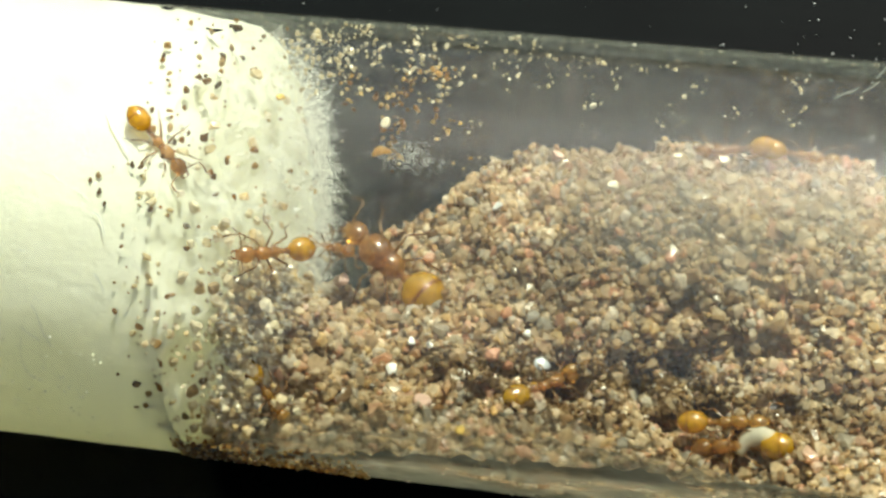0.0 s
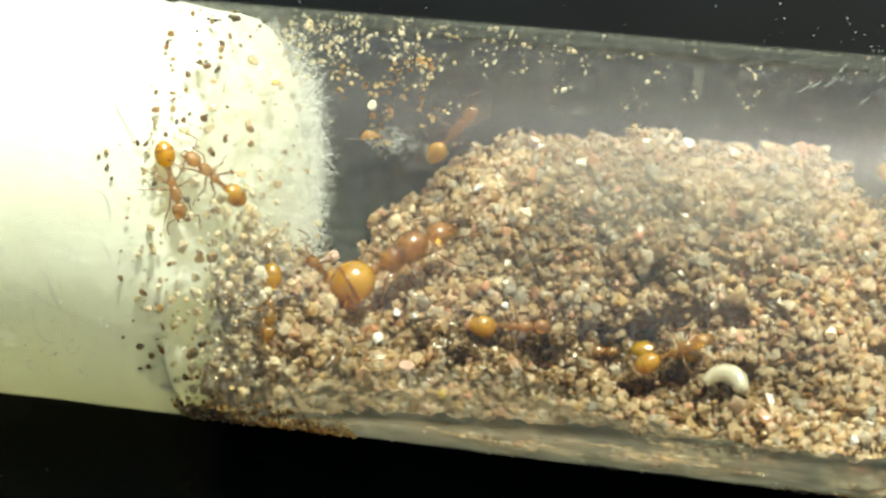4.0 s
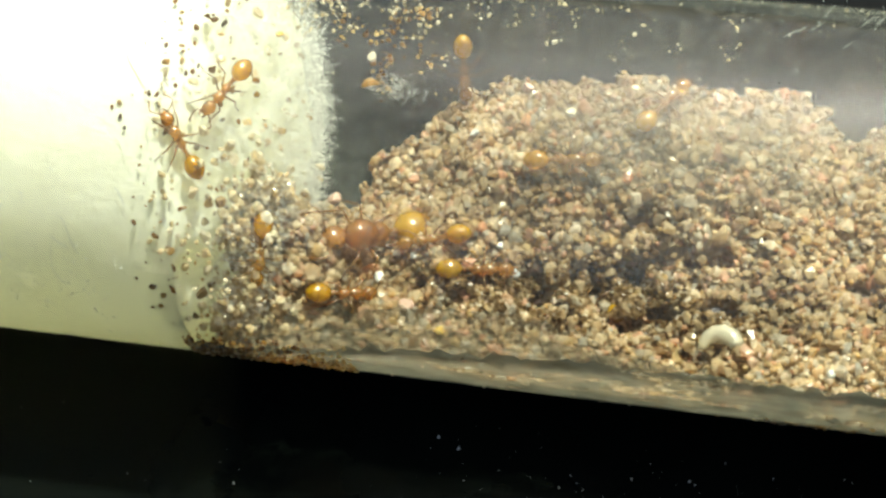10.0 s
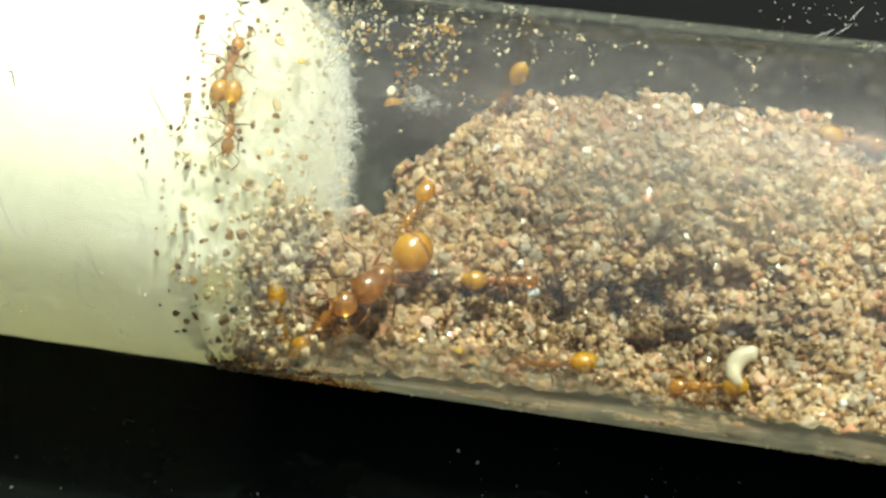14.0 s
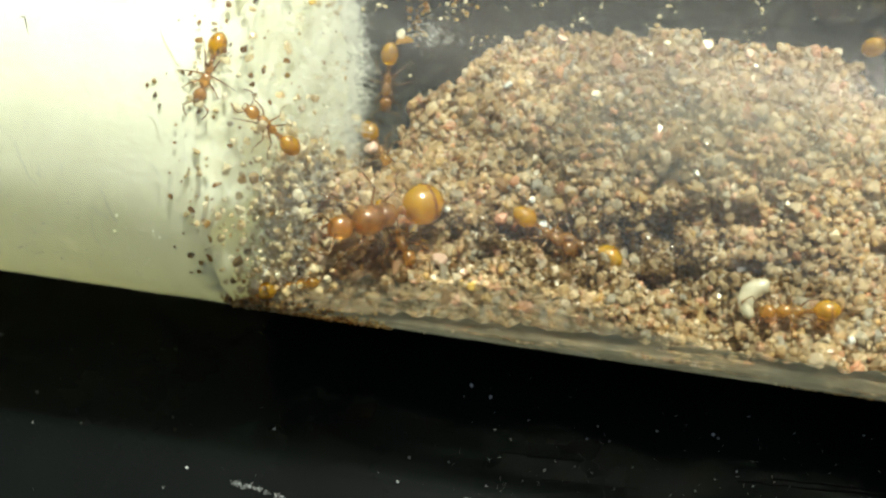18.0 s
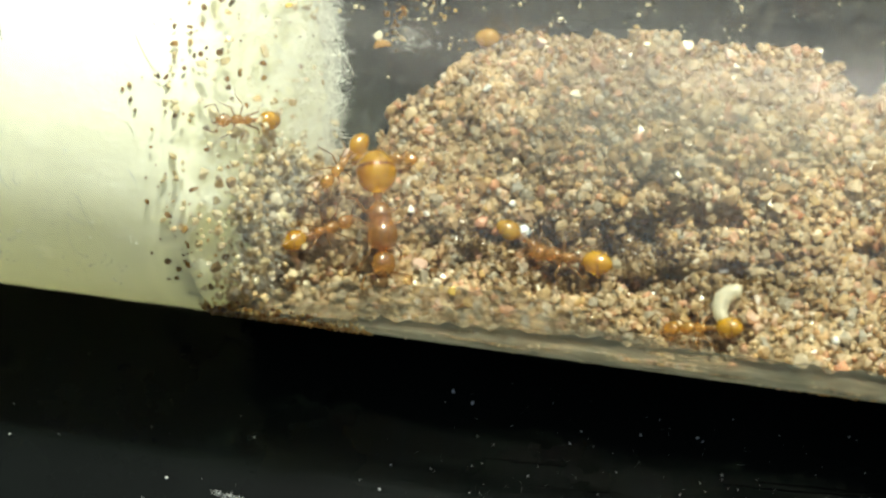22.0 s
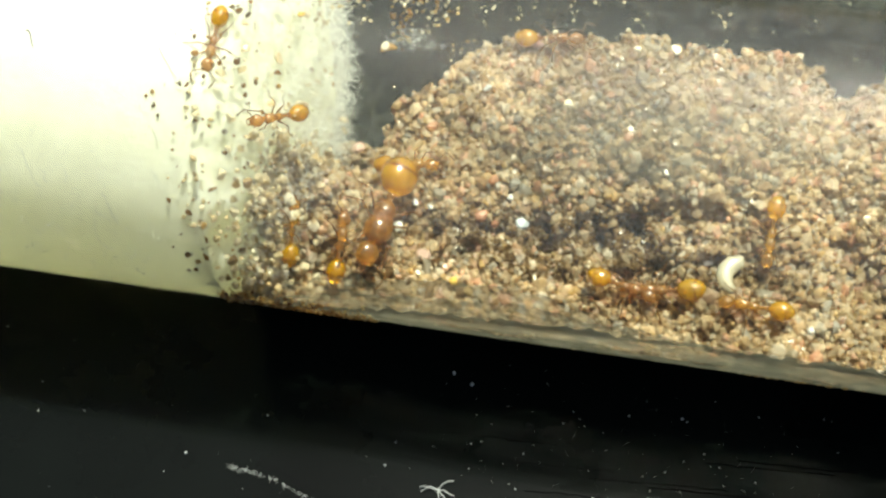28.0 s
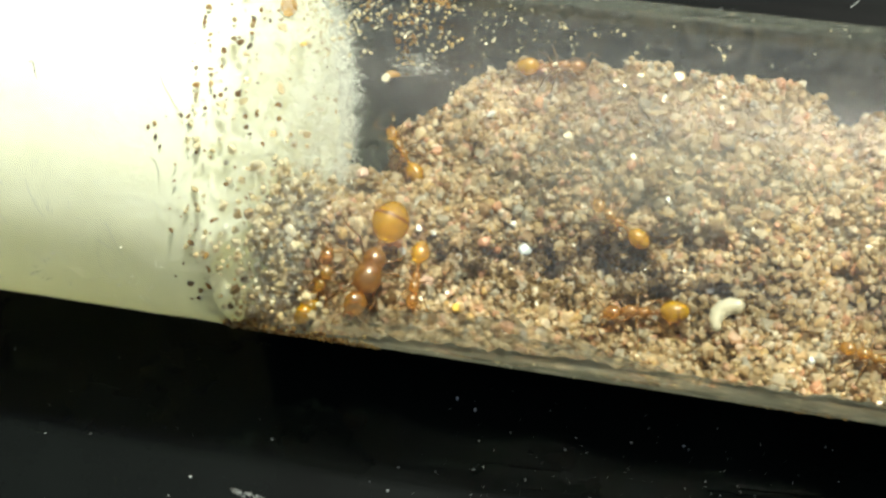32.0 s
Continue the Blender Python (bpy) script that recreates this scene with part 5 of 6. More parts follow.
    nurse_a = [
        (0, -3.89, -3.48, 11.75, -57, -33, -133), (0.5, -3.98, -3.58, 10.38, -61, -32, -128), (1, -3.13, -3.13, 5.97, -47, -6, -130), (1.5, -3.08, -2.84, 7.27, -46, -14, -135),
        (2, -3.17, -1.96, 7.84, -43, -23, -139), (2.5, -3.33, -1.44, 7.18, -43, -23, -139), (3, -3.49, -0.91, 6.52, -43, -23, -139), (3.5, -3.65, -0.39, 5.86, 125, -115, 30),
        (4, -3.81, 0.13, 5.20, 125, -115, 30), (4.5, -3.97, 0.65, 4.54, 125, -115, 30), (5, -3.16, -2.99, 6.33, -9, -49, 155), (5.5, -2.92, -4.49, 4.97, -4, -48, 139),
        (6, -4.00, -5.04, 5.66, 14, -53, 101), (6.5, -2.08, -3.51, 4.79, 45, 5, 59), (7, -0.69, -2.70, 4.13, 8, 8, -6), (7.5, 1.41, -1.62, 4.28, 26, 3, -14),
        (8, 1.92, -2.09, 3.97, 22, 11, -8), (8.5, 1.35, -1.83, 3.98, 20, 3, -3), (9, 0.22, -3.98, 4.23, 8, 11, 9), (9.5, -1.01, -3.77, 4.03, 14, 0, 19),
        (10, -1.76, -3.42, 4.11, 29, 27, 29), (10.5, -2.10, -3.82, 4.45, 36, 27, 29), (11, -2.45, -4.23, 4.84, 45, 25, 27), (11.5, -2.67, -4.17, 5.09, 46, 21, 30),
        (12, -2.87, -4.15, 5.39, 47, 16, 32), (12.5, -2.73, -4.32, 4.95, 49, -2, 49), (13, -2.56, -4.54, 4.63, 46, -22, 66), (13.5, -1.79, -3.06, 4.42, 37, 13, 54),
        (14, -3.27, -4.66, 5.08, 43, -22, 55), (14.5, -3.56, -4.93, 4.91, 26, -41, 83), (15, -3.12, -4.80, 4.70, 40, -26, 63), (15.5, -2.61, -4.42, 4.76, 48, -1, 50),
        (16, -2.23, -3.91, 4.55, 43, 19, 37), (16.5, -1.84, -3.31, 4.28, 24, 34, 20), (17, -1.59, -3.20, 3.96, 22, 25, 25), (17.5, -1.26, -3.16, 4.05, 13, 14, 5),
        (18, -1.12, -2.89, 4.03, -5, 13, -49), (18.5, -1.11, -2.78, 4.02, -4, 16, -38), (19, -1.10, -2.70, 4.03, -2, 18, -27), (19.5, -0.81, -2.77, 3.98, -2, 13, -40),
        (20, -0.47, -2.87, 4.04, -5, 13, -49), (20.5, -1.84, -2.94, 4.60, 19, 36, 15), (21, -3.19, -3.62, 6.19, 46, 3, 46), (21.5, -3.15, -3.54, 6.07, 46, 8, 43),
        (22, -3.07, -3.48, 5.94, 45, 13, 40), (22.5, -3.11, -3.12, 5.91, 45, 16, 42), (23, -3.00, -2.94, 6.17, 42, 20, 45), (23.5, -3.09, -3.08, 6.11, 44, 17, 43),
        (24, -3.17, -3.18, 6.08, 45, 15, 41), (24.5, -3.15, -3.20, 5.87, 47, 8, 47), (25, -3.00, -3.43, 6.00, 47, 2, 52), (25.5, -2.96, -3.52, 5.87, 46, -3, 58),
        (26, -2.85, -3.67, 5.84, 45, -9, 63), (26.5, -2.82, -3.74, 5.69, 44, -14, 70), (27, -2.77, -3.83, 5.65, 42, -19, 75), (27.5, -2.74, -3.94, 5.54, 40, -25, 80),
        (28, -2.72, -4.00, 5.38, 37, -32, 87), (28.5, -2.95, -4.30, 5.19, 39, -27, 76), (29, -3.13, -4.63, 5.02, 40, -26, 64), (29.5, -3.29, -4.70, 5.04, 45, -15, 47),
        (30, -3.42, -4.77, 5.04, 47, -1, 31), (30.5, -3.20, -4.23, 5.39, 46, 3, 40), (31, -2.97, -3.76, 5.72, 45, 7, 47), (31.5, -3.21, -4.17, 5.63, 44, -15, 58),
        (32, -3.55, -4.54, 5.42, 33, -34, 72),
    ]
    drive(NURSE_A, nurse_a, 1.0)
    nurse_b = [
        (0, 5.45, -1.02, 3.05, 27, -19, 31), (0.5, 5.70, -0.95, 2.90, 39, -12, 0), (1, 2.00, -4.57, 3.89, 6, 5, 12), (1.5, 5.61, -0.38, 4.13, 17, -31, 57),
        (2, 6.39, -0.42, 4.04, 32, -24, 28), (2.5, 7.87, -0.43, 3.65, 46, 1, 9), (3, 9.13, -0.40, 3.30, 40, 6, -24), (3.5, 10.14, -0.99, 3.93, 16, -9, -3),
        (4, 11.08, -1.74, 4.47, 5, -18, 24), (4.5, 12.02, -2.01, 4.26, -2, -18, 56), (5, 12.89, -2.78, 4.70, -6, -7, 113), (5.5, 10.19, -1.84, 3.83, -21, -5, 155),
        (6, 7.87, -0.70, 3.07, -35, -5, -157), (6.5, 7.19, -1.00, 3.29, -33, -8, -154), (7, 7.42, -1.05, 3.34, -33, -17, -160), (7.5, 2.41, -1.72, 4.10, -23, -3, -170),
        (8, 2.06, -1.63, 4.16, -20, -5, 179), (8.5, 2.01, -1.46, 4.12, -26, -10, -178), (9, 1.95, -1.34, 4.32, -26, -9, -178), (9.5, 1.56, -1.03, 4.48, -22, 1, -173),
        (10, 1.11, -0.42, 4.22, -17, 5, -164), (10.5, 0.42, 0.57, 4.34, -3, 8, -135), (11, -0.70, 2.29, 3.37, 12, 11, -108), (11.5, -0.91, 2.70, 2.91, 13, 8, -97),
        (12, -1.10, 2.88, 2.85, 14, 7, -87), (12.5, -1.37, 3.08, 2.68, 11, 12, -98), (13, -1.57, 3.19, 2.49, 8, 19, -112), (13.5, -1.45, 2.62, 2.74, 4, 25, -116),
        (14, -1.05, 1.81, 3.32, 13, 6, -106), (14.5, 0.05, -0.63, 4.00, 1, 19, -111), (15, -0.93, 0.19, 3.83, 9, 5, -100), (15.5, -2.07, 1.45, 2.93, 0, -6, -92),
        (16, -2.33, 1.69, 2.65, 0, -6, -92), (16.5, -2.59, 1.93, 2.38, 0, -6, -92), (17, -2.85, 2.16, 2.10, 20, 9, -50), (17.5, -3.11, 2.40, 1.83, 20, 9, -50),
        (18, -3.37, 2.64, 1.56, 20, 9, -50), (18.5, -3.02, 3.14, 1.87, 18, 6, -69), (19, -1.77, 2.69, 2.45, 17, -4, -15), (19.5, -1.06, 1.66, 3.32, 7, -11, -30),
        (20, -0.34, 0.60, 4.28, 2, -8, 15), (20.5, -0.68, 1.01, 3.98, 0, -9, 14), (21, -1.29, 1.33, 3.46, 4, -10, -20), (21.5, -0.28, 2.18, 3.48, -6, -11, 46),
        (22, -1.76, 1.97, 2.76, -1, -10, 1), (22.5, -1.88, 2.29, 2.56, 5, -9, 1), (23, -1.65, 2.35, 2.62, 1, -12, 11), (23.5, -1.87, 2.31, 2.55, 4, -10, 12),
        (24, -2.09, 2.26, 2.53, 5, -10, 12), (24.5, -1.88, 2.01, 2.78, -3, -9, 11), (25, -1.59, 1.45, 3.16, -3, -9, 10), (25.5, -1.33, 0.91, 3.66, -1, -8, 8),
        (26, -1.13, 0.53, 3.83, 1, -7, 6), (26.5, -1.00, 0.27, 3.80, 1, -9, 3), (27, -0.44, 0.49, 4.26, 4, -9, 3), (27.5, -0.52, 0.59, 4.18, 3, -10, 2),
        (28, -0.58, 0.76, 4.03, 2, -9, 3), (28.5, -1.17, 2.07, 3.10, -9, -9, 50), (29, -1.51, 3.03, 2.49, -13, -8, 92), (29.5, -2.27, 3.03, 2.23, -14, -4, 94),
        (30, -3.02, 2.88, 1.99, -18, -7, 93), (30.5, -2.55, 3.37, 2.21, -13, -11, 110), (31, -2.17, 3.74, 2.50, -18, -13, 131), (31.5, -2.17, 3.74, 2.50, -18, -13, 131),
        (32, -2.17, 3.74, 2.50, -18, -13, 131),
    ]
    drive(NURSE_B, nurse_b, 1.0)
    ridge_a = [
        (0, 10.40, 7.32, 6.93, -65, 10, -175), (0.5, 10.44, 7.44, 7.41, -68, 5, -178), (1, 7.47, 7.40, 6.92, -65, 5, -178), (1.5, 0.85, 6.97, 5.23, -56, -4, 177),
        (2, -2.42, 6.48, 4.21, -49, 8, -173), (2.5, -3.27, 6.16, 4.13, -28, -42, 128), (3, -2.70, 6.54, 4.84, -15, -53, 109), (3.5, -2.11, 6.86, 5.57, -2, -59, 92),
        (4, 0.82, 7.19, 6.06, 49, -45, 31), (4.5, 3.75, 7.73, 6.58, 66, -5, 2), (5, 10.85, 7.96, 6.92, 69, 0, 0), (5.5, 17.97, 7.91, 7.48, 71, 6, -2),
        (6, 8.41, 7.63, 9.29, 82, -6, 1), (6.5, 0.28, 7.74, 8.26, 76, -5, 1), (7, -1.79, 7.19, 6.52, 27, 63, -60), (7.5, -0.30, 7.43, 5.65, 60, 14, -8),
        (8, 0.83, 7.20, 6.53, 22, 64, -66), (8.5, 1.22, 7.21, 6.46, -31, 62, -124), (9, 1.43, 7.22, 6.23, -33, 59, -127), (9.5, 1.14, 7.25, 6.21, -43, 53, -140),
        (10, 1.33, 7.18, 6.27, 8, 64, -81), (10.5, 0.84, 7.44, 5.85, 60, 22, -12), (11, 1.22, 7.53, 6.23, 62, -23, 12), (11.5, 1.11, 7.68, 6.12, 64, 5, -2),
        (12, 1.07, 7.59, 5.94, 62, 14, -8), (12.5, 1.76, 5.72, 5.80, 22, 12, -66), (13, 1.33, 4.18, 5.06, 21, 31, -93), (13.5, 1.03, 5.35, 5.31, 7, 33, -120),
        (14, 2.08, 7.18, 5.96, -42, 54, -138), (14.5, 0.28, 7.09, 4.81, -51, 30, -158), (15, -1.45, 6.84, 3.68, -51, 5, -176), (15.5, -2.28, 6.89, 4.13, -48, 27, -158),
        (16, -3.10, 6.93, 4.55, -36, 46, -135), (16.5, -3.93, 7.02, 4.94, -14, 57, -106), (17, -4.17, 7.03, 4.86, -7, 57, -98), (17.5, -4.11, 6.65, 3.89, -4, 51, -95),
        (18, -3.84, 5.88, 2.60, -1, 43, -91), (18.5, -3.54, 6.57, 3.74, 0, 50, -90), (19, -3.24, 7.02, 4.92, 1, 58, -89), (19.5, -2.74, 7.30, 5.32, 50, 39, -28),
        (20, -2.25, 7.71, 5.72, 62, -6, 3), (20.5, -1.26, 7.65, 5.52, 61, 4, -2), (21, -0.30, 7.49, 5.27, 59, 13, -8), (21.5, 1.54, 7.14, 5.00, 43, -44, 37),
        (22, 2.91, 7.29, 5.24, 17, -2, 6), (22.5, 4.95, 6.86, 6.51, 15, 0, -5), (23, 5.25, 6.67, 6.61, 16, -5, 4), (23.5, 5.34, 6.78, 6.55, 14, -4, 5),
        (24, 4.85, 6.74, 6.49, 15, -2, 6), (24.5, 4.87, 6.49, 6.41, 15, -1, 7), (25, 4.90, 6.58, 6.51, 14, -1, 7), (25.5, 4.91, 6.64, 6.53, 16, -3, 5),
        (26, 4.93, 6.70, 6.56, 15, -3, 5), (26.5, 4.96, 6.69, 6.55, 15, -4, 6), (27, 5.16, 6.71, 6.62, 16, -6, 4), (27.5, 5.03, 6.70, 6.59, 15, -4, 5),
        (28, 4.90, 6.72, 6.49, 14, -2, 6), (28.5, 4.87, 6.76, 6.44, 14, -2, 6), (29, 4.95, 6.69, 6.55, 15, -3, 5), (29.5, 4.87, 6.65, 6.54, 15, -2, 6),
        (30, 4.89, 6.64, 6.54, 15, -2, 6), (30.5, 4.80, 6.65, 6.51, 15, -2, 6), (31, 4.66, 6.71, 6.45, 14, -1, 7), (31.5, 4.65, 6.73, 6.44, 14, -1, 8),
        (32, 4.84, 6.62, 6.50, 12, -1, 8),
    ]
    drive(RIDGE_A, ridge_a, 1.0)
    ridge_b = [
        (0, 13.26, 7.06, 6.77, 17, 2, -5), (0.5, 14.18, 7.48, 8.01, 71, 5, -2), (1, 15.06, 5.80, 7.18, 15, 14, -7), (1.5, 15.66, 5.97, 7.00, 20, 20, 5),
        (2, 16.28, 6.43, 6.68, 19, 19, 10), (2.5, 16.92, 6.65, 5.98, 17, 2, -5), (3, 17.78, 6.61, 5.94, 17, 2, -5), (3.5, 18.65, 6.55, 5.88, 17, 2, -5),
        (4, 19.37, 6.33, 6.33, 17, -13, -18), (4.5, 19.06, 6.24, 6.35, 15, -14, -18), (5, 18.71, 6.23, 6.16, 15, -16, -18), (5.5, 18.35, 6.33, 5.94, 16, -18, -17),
        (6, 18.10, 6.44, 5.58, 13, -16, -15), (6.5, 17.91, 6.07, 5.48, 18, -1, 2), (7, 17.57, 5.98, 5.43, 18, -1, 3), (7.5, 17.37, 6.10, 5.53, 10, 11, 14),
        (8, 17.15, 5.70, 5.75, 21, 18, 24), (8.5, 14.09, 5.15, 7.36, 11, -13, 46), (9, 11.20, 5.67, 6.83, 4, -13, 89), (9.5, 11.29, 5.67, 6.83, 6, -12, 79),
        (10, 10.00, 5.67, 7.13, 15, -8, 56), (10.5, 8.66, 6.07, 7.20, 16, -6, 31), (11, 7.17, 6.82, 7.04, 12, -6, 1), (11.5, 10.19, 5.64, 7.07, 14, 7, 6),
        (12, 12.94, 4.67, 6.81, 23, -5, -11), (12.5, 13.89, 4.63, 7.17, 19, 0, -7), (13, 14.85, 5.02, 7.09, 18, 8, 2), (13.5, 15.85, 5.40, 7.04, 20, 20, 13),
        (14, 16.69, 6.53, 5.94, 10, 26, 16), (14.5, 16.49, 6.09, 6.37, 21, 24, 14), (15, 16.33, 5.98, 6.57, 20, 23, 14), (15.5, 16.15, 5.91, 6.70, 19, 22, 13),
        (16, 15.98, 5.85, 6.85, 17, 21, 12), (16.5, 15.86, 5.82, 7.04, 13, 22, 12), (17, 14.70, 5.27, 7.13, 16, -1, 26), (17.5, 16.57, 7.57, 7.23, 66, -40, 16),
        (18, 17.96, 7.55, 8.22, 76, -33, 8), (18.5, 18.31, 7.65, 8.09, 75, -26, 7), (19, 18.65, 7.71, 7.92, 75, -20, 5), (19.5, 18.99, 7.78, 7.74, 74, -13, 4),
        (20, 19.33, 7.84, 7.56, 73, -7, 2), (20.5, 19.51, 7.41, 7.19, 60, 8, -4), (21, 19.68, 6.67, 6.75, 40, 24, -26), (21.5, 19.72, 6.14, 6.32, 21, -4, -68),
        (22, 19.95, 4.83, 6.67, 13, 10, -84), (22.5, 19.93, 3.49, 6.64, 11, 19, -86), (23, 19.96, 2.38, 6.37, 9, 23, -88), (23.5, 19.97, 1.38, 5.88, 5, 23, -91),
        (24, 19.95, 0.28, 5.66, 8, 22, -93), (24.5, 19.81, -0.19, 5.41, 5, 23, -104), (25, 19.62, -0.73, 5.28, 4, 27, -116), (25.5, 19.49, -1.15, 5.00, 0, 26, -126),
        (26, 19.36, -1.51, 4.69, -3, 18, -135), (26.5, 19.27, -1.90, 4.52, -3, 6, -140), (27, 15.54, -1.27, 5.26, -2, 21, -92), (27.5, 15.52, -1.22, 5.28, -1, 21, -92),
        (28, 15.51, -1.15, 5.30, -1, 20, -92), (28.5, 15.32, -1.86, 4.94, 7, 21, -89), (29, 15.25, -2.48, 4.63, 4, 13, -87), (29.5, 12.44, -1.79, 4.00, -11, 9, -145),
        (30, 8.25, 0.44, 4.46, -24, -19, 163), (30.5, 8.42, 0.55, 4.80, -24, -25, 143), (31, 7.39, 0.22, 4.49, -23, -17, 152), (31.5, 7.42, -0.00, 4.38, -24, -20, 153),
        (32, 8.52, 0.44, 4.79, -23, -19, 153),
    ]
    drive(RIDGE_B, ridge_b, 1.0)
    tender = [
        (0, 11.73, -3.19, 4.20, 9, -9, 2), (0.5, 11.66, -3.18, 4.09, 9, -8, 3), (1, 11.75, -3.26, 4.12, 4, -12, 25), (1.5, 11.74, -3.15, 4.19, 7, -12, 24),
        (2, 11.71, -3.04, 4.32, 13, -14, 23), (2.5, 11.58, -2.82, 4.20, 16, -19, 7), (3, 11.51, -2.11, 3.42, 20, -16, -3), (3.5, 11.96, -2.65, 4.35, 25, -9, -22),
        (4, 12.43, -1.98, 3.60, 17, 11, -32), (4.5, 12.82, -1.89, 3.74, 10, 9, -56), (5, 12.22, -3.42, 4.12, 12, -13, -5), (5.5, 13.12, -2.95, 4.73, 12, -5, -15),
        (6, 13.99, -1.79, 4.30, 13, 4, -26), (6.5, 12.06, -0.68, 4.68, 14, -1, -27), (7, 10.16, 0.23, 4.93, 39, 10, -17), (7.5, 8.17, 1.28, 5.38, 40, 8, -15),
        (8, 6.14, 2.71, 5.52, 31, 7, -12), (8.5, 6.36, 2.82, 5.55, 32, 1, -4), (9, 6.55, 2.85, 5.69, 33, -6, 3), (9.5, 6.46, 3.07, 5.76, 34, -5, 3),
        (10, 6.37, 3.28, 5.83, 33, -5, 4), (10.5, 5.54, 3.93, 6.03, 22, -19, 31), (11, 4.71, 4.62, 6.12, 8, -26, 64), (11.5, 6.19, 1.41, 4.87, 0, -28, 97),
        (12, 7.58, -1.20, 3.12, 3, -28, 131), (12.5, 10.57, -3.15, 3.73, -10, 7, 170), (13, 12.34, -4.23, 3.54, -18, 15, 177), (13.5, 12.31, -4.23, 3.42, -16, 14, 178),
        (14, 12.31, -4.70, 4.02, -14, 12, -178), (14.5, 11.43, -4.15, 3.60, -9, 0, -170), (15, 11.73, -4.01, 3.43, -11, 8, -175), (15.5, 12.07, -3.98, 3.43, -15, 14, -178),
        (16, 12.45, -4.14, 3.84, -17, 17, 180), (16.5, 12.87, -4.36, 4.39, -17, 19, 179), (17, 12.53, -4.72, 4.06, -15, 18, 180), (17.5, 13.91, -4.75, 5.07, -13, 11, -176),
        (18, 15.27, -4.17, 4.85, -9, -2, -169), (18.5, 14.76, -3.69, 4.93, -8, 1, -137), (19, 14.12, -3.09, 4.81, 4, 2, -109), (19.5, 14.25, -2.73, 4.69, -2, 4, -109),
        (20, 14.21, -3.23, 4.81, 4, 1, -109), (20.5, 13.59, -2.93, 4.68, 4, 8, -142), (21, 9.44, -4.50, 3.80, 0, 2, -173), (21.5, 6.90, -4.83, 3.44, 0, 1, -173),
        (22, 12.39, -4.88, 4.07, -10, 12, -178), (22.5, 15.86, -4.50, 4.81, -9, -2, -171), (23, 14.50, -2.09, 4.60, 2, 18, -116), (23.5, 14.59, -2.00, 4.54, 3, 20, -109),
        (24, 14.53, -1.94, 4.51, 4, 20, -109), (24.5, 14.38, -2.15, 4.65, 5, 15, -103), (25, 14.42, -2.57, 4.73, 4, 10, -118), (25.5, 14.52, -3.04, 4.82, 1, 2, -134),
        (26, 14.56, -3.55, 4.91, 2, 4, -153), (26.5, 14.69, -4.14, 5.07, -6, -4, -169), (27, 15.10, -4.48, 4.95, -10, -2, 179), (27.5, 15.12, -4.46, 4.95, -10, -2, 179),
        (28, 15.06, -4.36, 4.97, -8, -3, 179), (28.5, 14.31, -4.76, 4.97, -11, 5, -174), (29, 12.04, -3.74, 3.97, -16, 16, -180), (29.5, 11.84, -3.72, 3.96, -21, 13, -178),
        (30, 11.62, -3.56, 3.88, -11, 16, 179), (30.5, 13.80, -4.29, 5.11, -11, 9, 179), (31, 15.92, -4.23, 4.83, -9, -3, 179), (31.5, 17.89, -4.40, 4.86, -16, 4, 170),
        (32, 20.00, -4.58, 5.09, -6, -3, 168),
    ]
    drive(TENDER, tender, 1.0)
